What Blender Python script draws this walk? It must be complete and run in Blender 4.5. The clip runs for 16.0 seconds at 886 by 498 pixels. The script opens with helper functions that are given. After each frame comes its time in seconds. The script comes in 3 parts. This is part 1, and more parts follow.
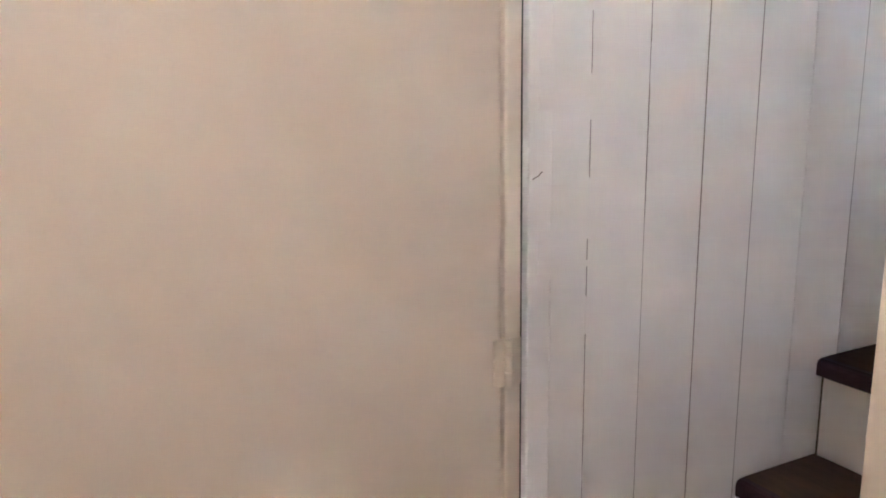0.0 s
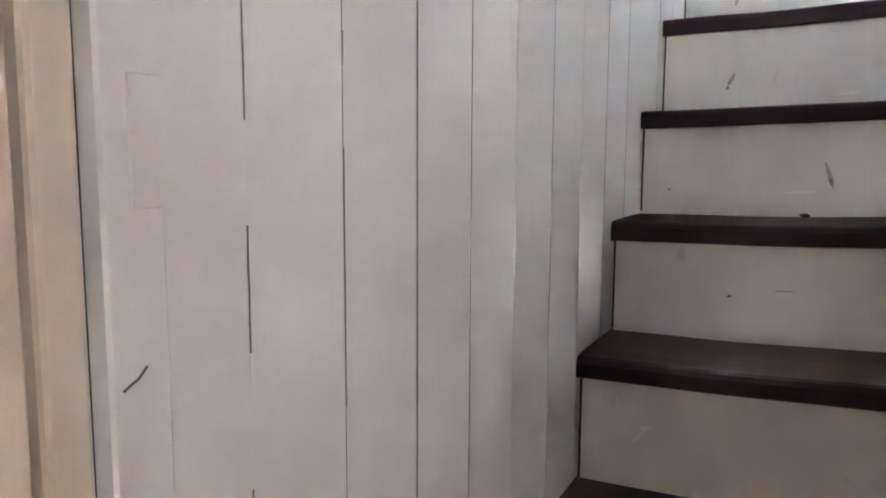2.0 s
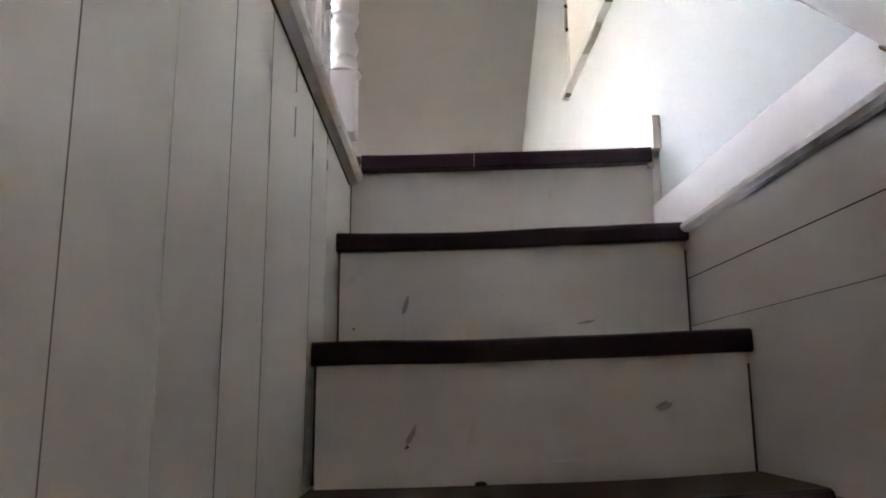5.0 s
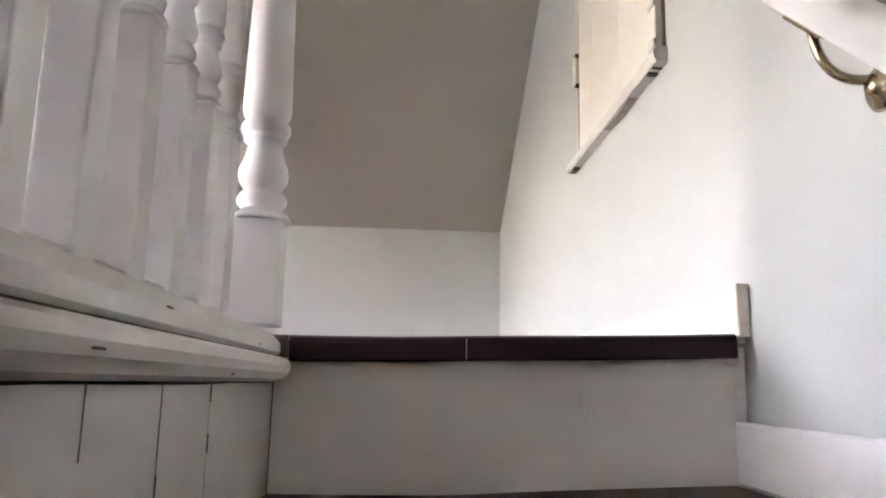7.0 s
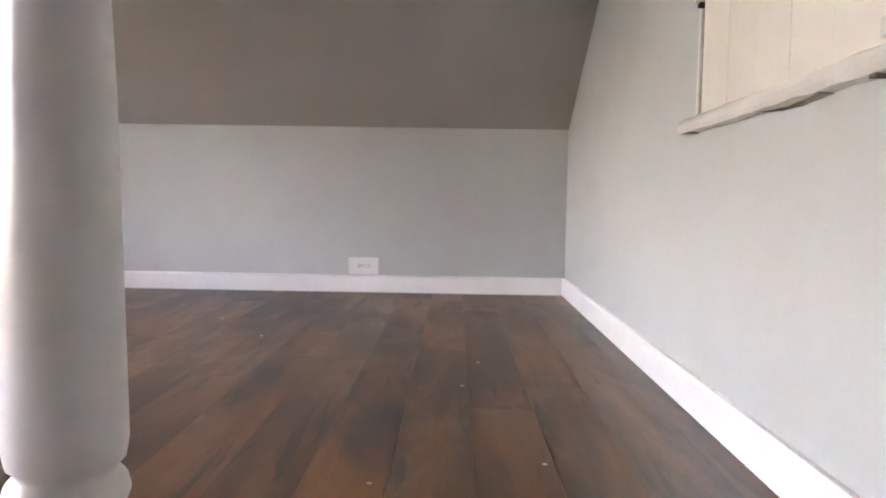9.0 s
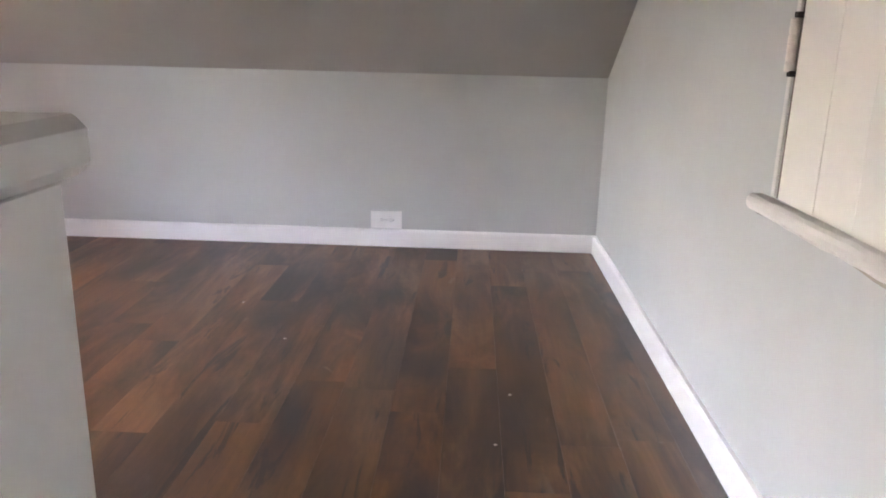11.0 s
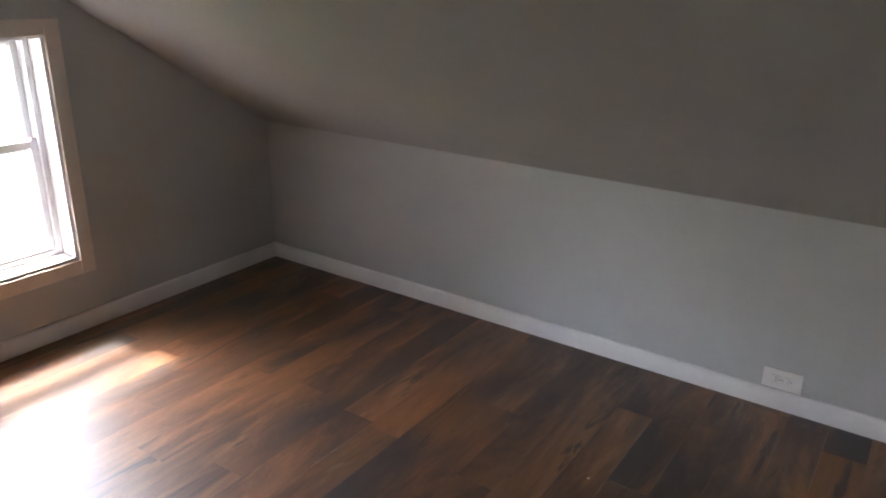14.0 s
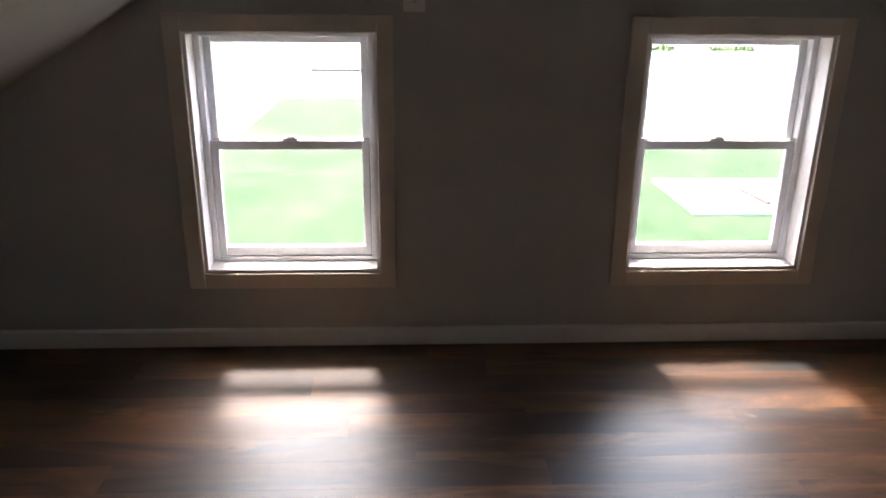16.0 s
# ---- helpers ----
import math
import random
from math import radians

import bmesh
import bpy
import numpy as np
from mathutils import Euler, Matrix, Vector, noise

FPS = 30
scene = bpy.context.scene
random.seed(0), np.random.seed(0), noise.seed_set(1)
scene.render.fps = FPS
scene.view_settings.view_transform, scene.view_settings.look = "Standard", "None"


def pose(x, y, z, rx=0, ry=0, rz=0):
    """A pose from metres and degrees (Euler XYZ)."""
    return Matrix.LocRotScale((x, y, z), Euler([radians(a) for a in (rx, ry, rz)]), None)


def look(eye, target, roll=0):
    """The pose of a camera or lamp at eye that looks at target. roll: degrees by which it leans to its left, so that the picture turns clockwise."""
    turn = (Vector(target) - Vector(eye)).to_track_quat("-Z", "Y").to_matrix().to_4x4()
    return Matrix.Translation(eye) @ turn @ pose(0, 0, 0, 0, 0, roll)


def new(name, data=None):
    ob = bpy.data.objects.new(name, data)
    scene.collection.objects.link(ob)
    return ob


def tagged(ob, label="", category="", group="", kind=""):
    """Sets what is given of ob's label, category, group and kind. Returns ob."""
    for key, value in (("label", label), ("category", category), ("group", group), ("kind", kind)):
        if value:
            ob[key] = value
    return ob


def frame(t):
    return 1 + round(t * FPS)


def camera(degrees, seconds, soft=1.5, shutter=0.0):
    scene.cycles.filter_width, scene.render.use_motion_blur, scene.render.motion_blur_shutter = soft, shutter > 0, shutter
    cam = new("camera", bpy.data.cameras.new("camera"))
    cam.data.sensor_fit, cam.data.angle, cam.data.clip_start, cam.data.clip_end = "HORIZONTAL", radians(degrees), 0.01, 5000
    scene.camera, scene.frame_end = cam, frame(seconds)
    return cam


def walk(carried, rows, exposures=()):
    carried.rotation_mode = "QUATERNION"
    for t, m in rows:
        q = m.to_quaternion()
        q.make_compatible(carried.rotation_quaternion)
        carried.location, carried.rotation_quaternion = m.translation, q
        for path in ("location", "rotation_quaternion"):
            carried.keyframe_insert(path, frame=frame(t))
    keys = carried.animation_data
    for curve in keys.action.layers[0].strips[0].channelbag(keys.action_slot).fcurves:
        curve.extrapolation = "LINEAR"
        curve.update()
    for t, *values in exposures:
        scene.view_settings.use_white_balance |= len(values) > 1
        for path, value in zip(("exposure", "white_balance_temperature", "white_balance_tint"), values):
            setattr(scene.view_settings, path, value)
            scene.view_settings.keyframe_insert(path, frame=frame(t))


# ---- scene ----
cam = camera(61.5, 16.0, soft=1.9)
PATH = [
    (0, look((0.869, -2.391, -0.712), (-0.882, -1.513, -1.117), -0.95)),
    (0.5, look((0.697, -2.358, -0.746), (-0.837, -1.120, -1.086), -2.00)),
    (1, look((0.555, -2.262, -0.740), (-0.799, -0.822, -1.043), -1.54)),
    (1.5, look((0.425, -2.153, -0.714), (-0.715, -0.534, -0.995), 0.69)),
    (2, look((0.319, -2.076, -0.708), (-0.573, -0.302, -0.949), 0.27)),
    (2.5, look((0.247, -1.984, -0.719), (-0.411, -0.101, -0.869), 0.42)),
    (3, look((0.231, -1.899, -0.728), (-0.217, 0.048, -0.642), 0.84)),
    (3.5, look((0.199, -1.812, -0.651), (-0.051, 0.161, -0.442), -0.08)),
    (6, look((0.178, -1.227, -0.326), (0.225, 0.728, 0.091), -0.09)),
    (6.5, look((0.201, -1.118, -0.183), (0.195, 0.846, 0.199), 0.55)),
    (7, look((0.170, -0.988, -0.059), (0.278, 0.978, 0.295), 1.21)),
    (7.5, look((0.161, -0.821, 0.060), (0.385, 1.149, 0.326), 1.59)),
    (8, look((0.214, -0.755, 0.159), (0.295, 1.235, 0.348), 1.46)),
    (8.5, look((0.222, -0.596, 0.285), (0.242, 1.404, 0.301), 0.12)),
    (9, look((0.194, -0.461, 0.400), (0.162, 1.534, 0.262), 0.90)),
    (11.5, look((0.144, -0.199, 0.876), (0.053, 1.717, 0.309), 1.73)),
    (12, look((0.138, -0.090, 0.961), (-0.027, 1.814, 0.373), 2.52)),
    (12.5, look((0.103, 0.009, 1.052), (-0.120, 1.896, 0.427), 2.90)),
    (13, look((0.066, 0.114, 1.143), (-0.289, 1.964, 0.471), 2.12)),
    (13.5, look((0.060, 0.141, 1.253), (-0.595, 1.901, 0.564), 1.84)),
    (14, look((0.093, 0.178, 1.367), (-0.957, 1.730, 0.667), 1.09)),
    (14.5, look((0.020, 0.271, 1.370), (-1.391, 1.503, 0.670), 0.03)),
    (15, look((-0.006, 0.289, 1.335), (-1.696, 1.116, 0.656), -1.42)),
    (15.5, look((-0.059, 0.289, 1.288), (-1.907, 0.659, 0.622), -0.89)),
    (16, look((-0.043, 0.172, 1.275), (-1.927, 0.260, 0.610), 0.53)),
]
EXPOSURES = [(0, 9.92, 5900, 22), (1.5, 9.78, 5920, 22), (2.5, 9.66, 5950, 21), (3.5, 8.8, 6250, 22), (6, 7.7, 6950, 27), (6.5, 7.78, 7030, 27),
             (7, 7.6, 7050, 27), (8, 7.28, 7030, 28), (9, 7.15, 7000, 28), (11.5, 7.15, 6700, 28), (12.5, 7.4, 6650, 27), (13.5, 7.52, 6510, 24),
             (14, 6.15, 6700, 22), (14.5, 5.65, 6800, 21), (15, 5.3, 6780, 20), (15.5, 4.7, 6850, 20), (16, 4.82, 6860, 21)]
walk(cam, PATH, EXPOSURES)

# ---- world, sun, lamp ----
SUN_WAY = Vector((0.600, 0.075, -1.0)).normalized()
world = bpy.data.worlds.new("sky")
scene.world = world
world.use_nodes = True
wn = world.node_tree.nodes
sky = wn.new("ShaderNodeTexSky")
sky.sky_type = "NISHITA"
sky.sun_disc = False
sky.dust_density = 4.0
sky.sun_elevation = math.asin(-SUN_WAY.z)
sky.sun_rotation = radians(266)
world.node_tree.links.new(sky.outputs[0], wn["Background"].inputs[0])
wn["Background"].inputs[1].default_value = 0.15
sun_data = bpy.data.lights.new("sun", "SUN")
sun_data.energy, sun_data.angle, sun_data.color = 0.33, radians(5.4), (1.0, 0.97, 0.90)
sun = new("sun", sun_data)
sun.rotation_euler = SUN_WAY.to_track_quat("-Z", "Y").to_euler()
sun.location = (-8, 0, 9)

# ---- plan ----
XW, XE = -2.581, 0.651          # gable walls
YN, YS, YC = 2.620, -1.82, 0.527  # knee walls, ridge
YD = -1.826                      # stair doorway
KNEE, PITCH = 0.684, 0.620
RIDGE = KNEE + PITCH * (YN - YC)
W = 0.628                        # stair width
LOW = -2.0                       # hall floor
GROUND = -4.4
NOSES = [(-1.755, -1.8), (-1.565, -1.6), (-1.372, -1.4), (-1.180, -1.203), (-0.992, -1.005),
         (-0.804, -0.811), (-0.599, -0.612), (-0.414, -0.412), (-0.182, -0.203)]


# ---- materials ----
def nodes_of(name):
    m = bpy.data.materials.new(name)
    m.use_nodes = True
    t = m.node_tree
    return m, t, t.nodes["Principled BSDF"]


def ramp(t, src, stops):
    r = t.nodes.new("ShaderNodeValToRGB")
    while len(r.color_ramp.elements) < len(stops):
        r.color_ramp.elements.new(0.5)
    for e, (p, c) in zip(r.color_ramp.elements, stops):
        e.position, e.color = p, (*c, 1) if len(c) == 3 else c
    t.links.new(src, r.inputs[0])
    return r.outputs[0]


def coords(t, scale=(1, 1, 1), seed=False):
    g = t.nodes.new("ShaderNodeNewGeometry")
    m = t.nodes.new("ShaderNodeMapping")
    m.inputs["Scale"].default_value = scale
    t.links.new(g.outputs["Position"], m.inputs["Vector"])
    if seed:
        o = t.nodes.new("ShaderNodeObjectInfo")
        k = t.nodes.new("ShaderNodeVectorMath")
        k.operation = "SCALE"
        k.inputs[0].default_value = (37.0, 91.0, 53.0)
        t.links.new(o.outputs["Random"], k.inputs["Scale"])
        a = t.nodes.new("ShaderNodeVectorMath")
        t.links.new(m.outputs[0], a.inputs[0])
        t.links.new(k.outputs[0], a.inputs[1])
        return a.outputs[0]
    return m.outputs[0]


def noise_of(t, vec, scale, detail=3.0, rough=0.55, warp=0.0):
    n = t.nodes.new("ShaderNodeTexNoise")
    n.inputs["Scale"].default_value, n.inputs["Detail"].default_value = scale, detail
    n.inputs["Roughness"].default_value, n.inputs["Distortion"].default_value = rough, warp
    t.links.new(vec, n.inputs["Vector"])
    return n.outputs["Fac"]


def mixed(t, fac, a, b, mode="MIX"):
    m = t.nodes.new("ShaderNodeMix")
    m.data_type, m.blend_type = "RGBA", mode
    for sock, val in ((m.inputs[0], fac), (m.inputs[6], a), (m.inputs[7], b)):
        if isinstance(val, (int, float)):
            sock.default_value = val
        elif isinstance(val, tuple):
            sock.default_value = (*val, 1)
        else:
            t.links.new(val, sock)
    return m.outputs[2]


def bump(t, bsdf, height, strength=0.1, distance=0.002):
    b = t.nodes.new("ShaderNodeBump")
    b.inputs["Strength"].default_value, b.inputs["Distance"].default_value = strength, distance
    t.links.new(height, b.inputs["Height"])
    t.links.new(b.outputs[0], bsdf.inputs["Normal"])


def paint(name, colour, rough=0.5, patch=0.06, grain=(1, 1, 1), grain_scale=60, relief=0.12, marks=None, mark_amount=0.0):
    """Brushed or rolled paint with faint patches, relief and optional small scuffs."""
    m, t, b = nodes_of(name)
    base = coords(t)
    big = noise_of(t, base, 2.3, 4)
    lo = tuple(c * (1 - patch) for c in colour)
    hi = tuple(min(1, c * (1 + patch)) for c in colour)
    col = ramp(t, big, [(0.35, lo), (0.65, hi)])
    if marks:
        spots = noise_of(t, coords(t, (1.4, 1.4, 0.7)), 9, 5, 0.62, 0.6)
        col = mixed(t, ramp(t, spots, [(0.66, (0, 0, 0)), (0.8, (mark_amount,) * 3)]), col, marks)
    t.links.new(col, b.inputs["Base Color"])
    fine = noise_of(t, coords(t, grain), grain_scale, 4)
    t.links.new(ramp(t, fine, [(0.3, (rough - 0.03,) * 3), (0.7, (rough + 0.03,) * 3)]), b.inputs["Roughness"])
    bump(t, b, fine, relief, 0.0015)
    return m


def wood_floor(name):
    """Dark rustic plank print: cloudy browns, dark streaks, a few pale knots; each plank its own."""
    m, t, b = nodes_of(name)
    cloud = noise_of(t, coords(t, (1.0, 0.24, 1.0), True), 6.0, 6, 0.64, 0.6)
    streak = noise_of(t, coords(t, (1.0, 0.12, 1.0), True), 17, 5, 0.66, 0.6)
    fine = noise_of(t, coords(t, (1.0, 0.055, 1.0), True), 75, 5, 0.68, 0.3)
    warm = noise_of(t, coords(t, (1.0, 0.45, 1.0), True), 3.1, 2)
    tone = ramp(t, cloud, [(0.35, (0.008, 0.005, 0.003)), (0.44, (0.034, 0.016, 0.007)), (0.53, (0.100, 0.043, 0.015)), (0.65, (0.235, 0.115, 0.048))])
    tone = mixed(t, ramp(t, warm, [(0.44, (0, 0, 0)), (0.64, (0.6, 0.6, 0.6))]), tone, (0.200, 0.084, 0.025))
    tone = mixed(t, ramp(t, streak, [(0.35, (0.92, 0.92, 0.92)), (0.41, (0, 0, 0))]), tone, (0.014, 0.009, 0.006))
    knots = noise_of(t, coords(t, (1.0, 0.36, 1.0), True), 11.0, 3, 0.6, 0.8)
    tone = mixed(t, ramp(t, knots, [(0.69, (0, 0, 0)), (0.75, (0.55, 0.55, 0.55))]), tone, (0.26, 0.20, 0.145))
    o = t.nodes.new("ShaderNodeObjectInfo")
    shade = ramp(t, o.outputs["Random"], [(0.0, (0.62, 0.63, 0.65)), (0.5, (0.88, 0.86, 0.85)), (1.0, (1.16, 1.06, 0.96))])
    col = mixed(t, 1.0, tone, shade, "MULTIPLY")
    col = mixed(t, 1.0, col, ramp(t, fine, [(0.35, (0.84, 0.83, 0.82)), (0.65, (1.10, 1.10, 1.10))]), "MULTIPLY")
    t.links.new(col, b.inputs["Base Color"])
    t.links.new(ramp(t, cloud, [(0.2, (0.50, 0.50, 0.50)), (0.8, (0.40, 0.40, 0.40))]), b.inputs["Roughness"])
    b.inputs["Specular IOR Level"].default_value = 0.7
    b.inputs["Coat Weight"].default_value = 0.4
    b.inputs["Coat Roughness"].default_value = 0.40
    bump(t, b, streak, 0.10, 0.0012)
    return m


def tread_wood(name, lo, hi, rough):
    m, t, b = nodes_of(name)
    grain = noise_of(t, coords(t, (0.12, 1, 1)), 42, 5, 0.6, 0.4)
    worn = noise_of(t, coords(t), 6, 5, 0.6)
    col = mixed(t, ramp(t, worn, [(0.4, (0, 0, 0)), (0.8, (0.5, 0.5, 0.5))]), ramp(t, grain, [(0.3, lo), (0.7, hi)]), tuple(c * 1.7 for c in hi))
    t.links.new(col, b.inputs["Base Color"])
    b.inputs["Roughness"].default_value = rough
    b.inputs["Specular IOR Level"].default_value = 0.22
    bump(t, b, grain, 0.2, 0.001)
    return m


def plain(name, colour, rough=0.4, metal=0.0, vary=0.08, scale=25):
    m, t, b = nodes_of(name)
    n = noise_of(t, coords(t), scale, 4)
    t.links.new(ramp(t, n, [(0.3, tuple(c * (1 - vary) for c in colour)), (0.7, tuple(min(1, c * (1 + vary)) for c in colour))]), b.inputs["Base Color"])
    b.inputs["Roughness"].default_value, b.inputs["Metallic"].default_value = rough, metal
    return m


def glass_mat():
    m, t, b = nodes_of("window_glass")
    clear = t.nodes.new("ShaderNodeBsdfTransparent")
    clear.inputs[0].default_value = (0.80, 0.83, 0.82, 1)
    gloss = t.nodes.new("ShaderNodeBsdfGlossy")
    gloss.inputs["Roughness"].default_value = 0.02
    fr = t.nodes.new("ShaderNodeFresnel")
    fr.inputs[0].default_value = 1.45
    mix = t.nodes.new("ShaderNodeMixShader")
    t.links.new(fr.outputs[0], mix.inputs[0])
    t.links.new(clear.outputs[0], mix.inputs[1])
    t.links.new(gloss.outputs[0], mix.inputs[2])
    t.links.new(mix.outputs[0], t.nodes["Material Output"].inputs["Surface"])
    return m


def grass_mat():
    m, t, b = nodes_of("lawn_grass")
    n1 = noise_of(t, coords(t), 0.55, 7, 0.72)
    n2 = noise_of(t, coords(t), 3.5, 6, 0.75)
    col = ramp(t, n1, [(0.34, (0.017, 0.040, 0.012)), (0.5, (0.029, 0.054, 0.022)), (0.66, (0.050, 0.063, 0.034))])
    col = mixed(t, 1.0, col, ramp(t, n2, [(0.3, (0.7, 0.7, 0.7)), (0.7, (1.25, 1.25, 1.25))]), "MULTIPLY")
    t.links.new(col, b.inputs["Base Color"])
    b.inputs["Roughness"].default_value = 0.9
    b.inputs["Specular IOR Level"].default_value = 0.1
    bump(t, b, n2, 0.6, 0.03)
    return m


M_WALL = paint("wall_paint", (0.47, 0.485, 0.47), 0.62, 0.035, grain_scale=140, relief=0.10)
# darker than the wall paint: the slopes' shade is put into the colour
M_CEIL = paint("ceiling_paint_shaded", (0.37, 0.36, 0.33), 0.75, 0.03, grain_scale=120, relief=0.10)
M_TRIM = paint("trim_paint", (0.80, 0.79, 0.78), 0.38, 0.03, grain=(1, 0.1, 1), grain_scale=90, relief=0.08)
M_CASING = paint("casing_paint", (0.66, 0.60, 0.52), 0.5, 0.05, grain_scale=70, relief=0.12)
M_BOARD = paint("board_paint", (0.70, 0.69, 0.66), 0.33, 0.05, grain=(1, 1, 0.12), grain_scale=60, relief=0.025, marks=(0.50, 0.47, 0.42), mark_amount=0.14)
M_RISER = paint("riser_paint", (0.70, 0.69, 0.65), 0.42, 0.06, grain=(0.06, 1, 1), grain_scale=120, relief=0.16, marks=(0.22, 0.19, 0.15), mark_amount=0.55)
M_RAIL = paint("rail_paint", (0.72, 0.71, 0.70), 0.32, 0.04, grain_scale=50, relief=0.08)
M_OLDWHITE = paint("old_white_paint", (0.66, 0.64, 0.60), 0.45, 0.09, grain_scale=40, relief=0.3, marks=(0.25, 0.21, 0.17), mark_amount=0.6)
M_DOOR = paint("door_paint", (0.62, 0.55, 0.45), 0.5, 0.04, grain_scale=45, relief=0.12)
M_HALL = paint("hall_paint", (0.64, 0.57, 0.46), 0.6, 0.04, grain_scale=80)
M_HATCH = paint("hatch_paint", (0.74, 0.71, 0.65), 0.5, 0.05, grain=(1, 1, 0.08), grain_scale=60, relief=0.15)
M_SMUDGE = paint("smudge", (0.42, 0.385, 0.32), 0.6, 0.3, grain_scale=90, relief=0.1)
# bare wood and grime; also colours the shade in the hatch rebates
M_GRIME_SHADE = paint("bare_wood_and_shade", (0.16, 0.12, 0.09), 0.8, 0.4, grain_scale=30, relief=0.4)
M_NOSE = tread_wood("nosing_paint", (0.013, 0.0042, 0.0085), (0.024, 0.0075, 0.0140), 0.42)
M_TREAD = tread_wood("tread_paint", (0.034, 0.019, 0.010), (0.070, 0.040, 0.022), 0.58)
M_FLOOR = wood_floor("vinyl_plank")
M_SUB = plain("subfloor", (0.06, 0.045, 0.035), 0.9)
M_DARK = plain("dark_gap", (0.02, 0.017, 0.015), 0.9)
M_VINYL = plain("window_vinyl", (0.78, 0.80, 0.82), 0.35, 0, 0.03)
M_PLATE = plain("outlet_plastic", (0.80, 0.79, 0.76), 0.3, 0, 0.02)
# colour of the shade inside board joints and cracks
M_SEAM = plain("seam_shade", (0.20, 0.18, 0.155), 0.9)
M_BRASS = plain("brass", (0.44, 0.35, 0.23), 0.25, 1.0, 0.15)
M_STEEL = plain("steel", (0.45, 0.44, 0.42), 0.35, 1.0, 0.1)
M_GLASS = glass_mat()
M_GRASS = grass_mat()
M_CONC = plain("concrete", (0.42, 0.41, 0.38), 0.9, 0, 0.12, 4)
M_GRAVEL = plain("pale_gravel", (0.36, 0.345, 0.31), 0.95, 0, 0.2, 30)
M_LEAF = plain("leaves", (0.10, 0.15, 0.045), 0.7, 0, 0.4, 6)
M_BARK = plain("bark", (0.12, 0.09, 0.065), 0.9, 0, 0.3, 20)
M_HALLFLOOR = tread_wood("hall_floor_wood", (0.10, 0.06, 0.035), (0.16, 0.10, 0.06), 0.4)
M_LAMP, lt, lb = nodes_of("lamp_globe")
lb.inputs["Base Color"].default_value = (0.9, 0.85, 0.75, 1)
lb.inputs["Emission Color"].default_value = (1.0, 0.90, 0.78, 1)
lb.inputs["Emission Strength"].default_value = 0.065


# ---- mesh helpers ----
def box(bm, x0, x1, y0, y1, z0, z1, bev=0.0, seg=1):
    made = bmesh.ops.create_cube(bm, size=1.0)
    vs = made["verts"]
    for v in vs:
        v.co = (x0 + (v.co.x + 0.5) * (x1 - x0), y0 + (v.co.y + 0.5) * (y1 - y0), z0 + (v.co.z + 0.5) * (z1 - z0))
    if bev > 0:
        es = list({e for v in vs for e in v.link_edges})
        bmesh.ops.bevel(bm, geom=es, offset=bev, segments=seg, profile=0.5, affect="EDGES")
    return bm


def prism(bm, pts, axis, a, b):
    """A closed outline (two coordinates each) swept along an axis from a to b."""
    def place(p, d):
        return {"x": (d, p[0], p[1]), "y": (p[0], d, p[1]), "z": (p[0], p[1], d)}[axis]
    lo = [bm.verts.new(place(p, a)) for p in pts]
    hi = [bm.verts.new(place(p, b)) for p in pts]
    n = len(pts)
    bm.faces.new(lo)
    bm.faces.new(list(reversed(hi)))
    for i in range(n):
        bm.faces.new((lo[i], hi[i], hi[(i + 1) % n], lo[(i + 1) % n]))
    bmesh.ops.recalc_face_normals(bm, faces=bm.faces)
    return bm


def lathe(bm, profile, cx, cy, seg=20):
    rings = []
    for r, z in profile:
        rings.append([bm.verts.new((cx + r * math.cos(2 * math.pi * i / seg), cy + r * math.sin(2 * math.pi * i / seg), z)) for i in range(seg)])
    for a, b in zip(rings, rings[1:]):
        for i in range(seg):
            bm.faces.new((a[i], a[(i + 1) % seg], b[(i + 1) % seg], b[i]))
    bm.faces.new(list(reversed(rings[0])))
    bm.faces.new(rings[-1])
    return bm


def tube(bm, pts, r, seg=12, squash=1.0):
    pts = [Vector(p) for p in pts]
    rings = []
    for i, p in enumerate(pts):
        d = (pts[min(i + 1, len(pts) - 1)] - pts[max(i - 1, 0)]).normalized()
        side = d.cross(Vector((0, 0, 1)))
        side = side.normalized() if side.length > 1e-4 else Vector((1, 0, 0))
        up = side.cross(d)
        rings.append([bm.verts.new(p + side * r * math.cos(2 * math.pi * k / seg) + up * r * squash * math.sin(2 * math.pi * k / seg)) for k in range(seg)])
    for a, b in zip(rings, rings[1:]):
        for k in range(seg):
            bm.faces.new((a[k], a[(k + 1) % seg], b[(k + 1) % seg], b[k]))
    bm.faces.new(list(reversed(rings[0])))
    bm.faces.new(rings[-1])
    bmesh.ops.recalc_face_normals(bm, faces=bm.faces)
    return bm


def mesh_of(name, bm, material, smooth=False):
    me = bpy.data.meshes.new(name)
    bm.to_mesh(me)
    bm.free()
    me.materials.append(material)
    if smooth:
        for p in me.polygons:
            p.use_smooth = True
    return me


def part(name, bm, material, parent, label="", smooth=False):
    ob = new(name, mesh_of(name, bm, material, smooth))
    ob.parent = parent
    ob.matrix_parent_inverse = parent.matrix_world.inverted()
    if label:
        tagged(ob, label)
    return ob


def setting(name, bm, material, label="", category=""):
    return tagged(new(name, mesh_of(name, bm, material)), label, category, kind="structure")


def thing(name, at, label, category, group=""):
    ob = new(name)
    ob.location = at
    bpy.context.view_layer.update()
    ob.matrix_world = Matrix.Translation(at)
    return tagged(ob, label, category, group)


def wobble(bm, amount, scale, axis):
    for v in bm.verts:
        v.co[axis] += amount * noise.noise(v.co * scale)


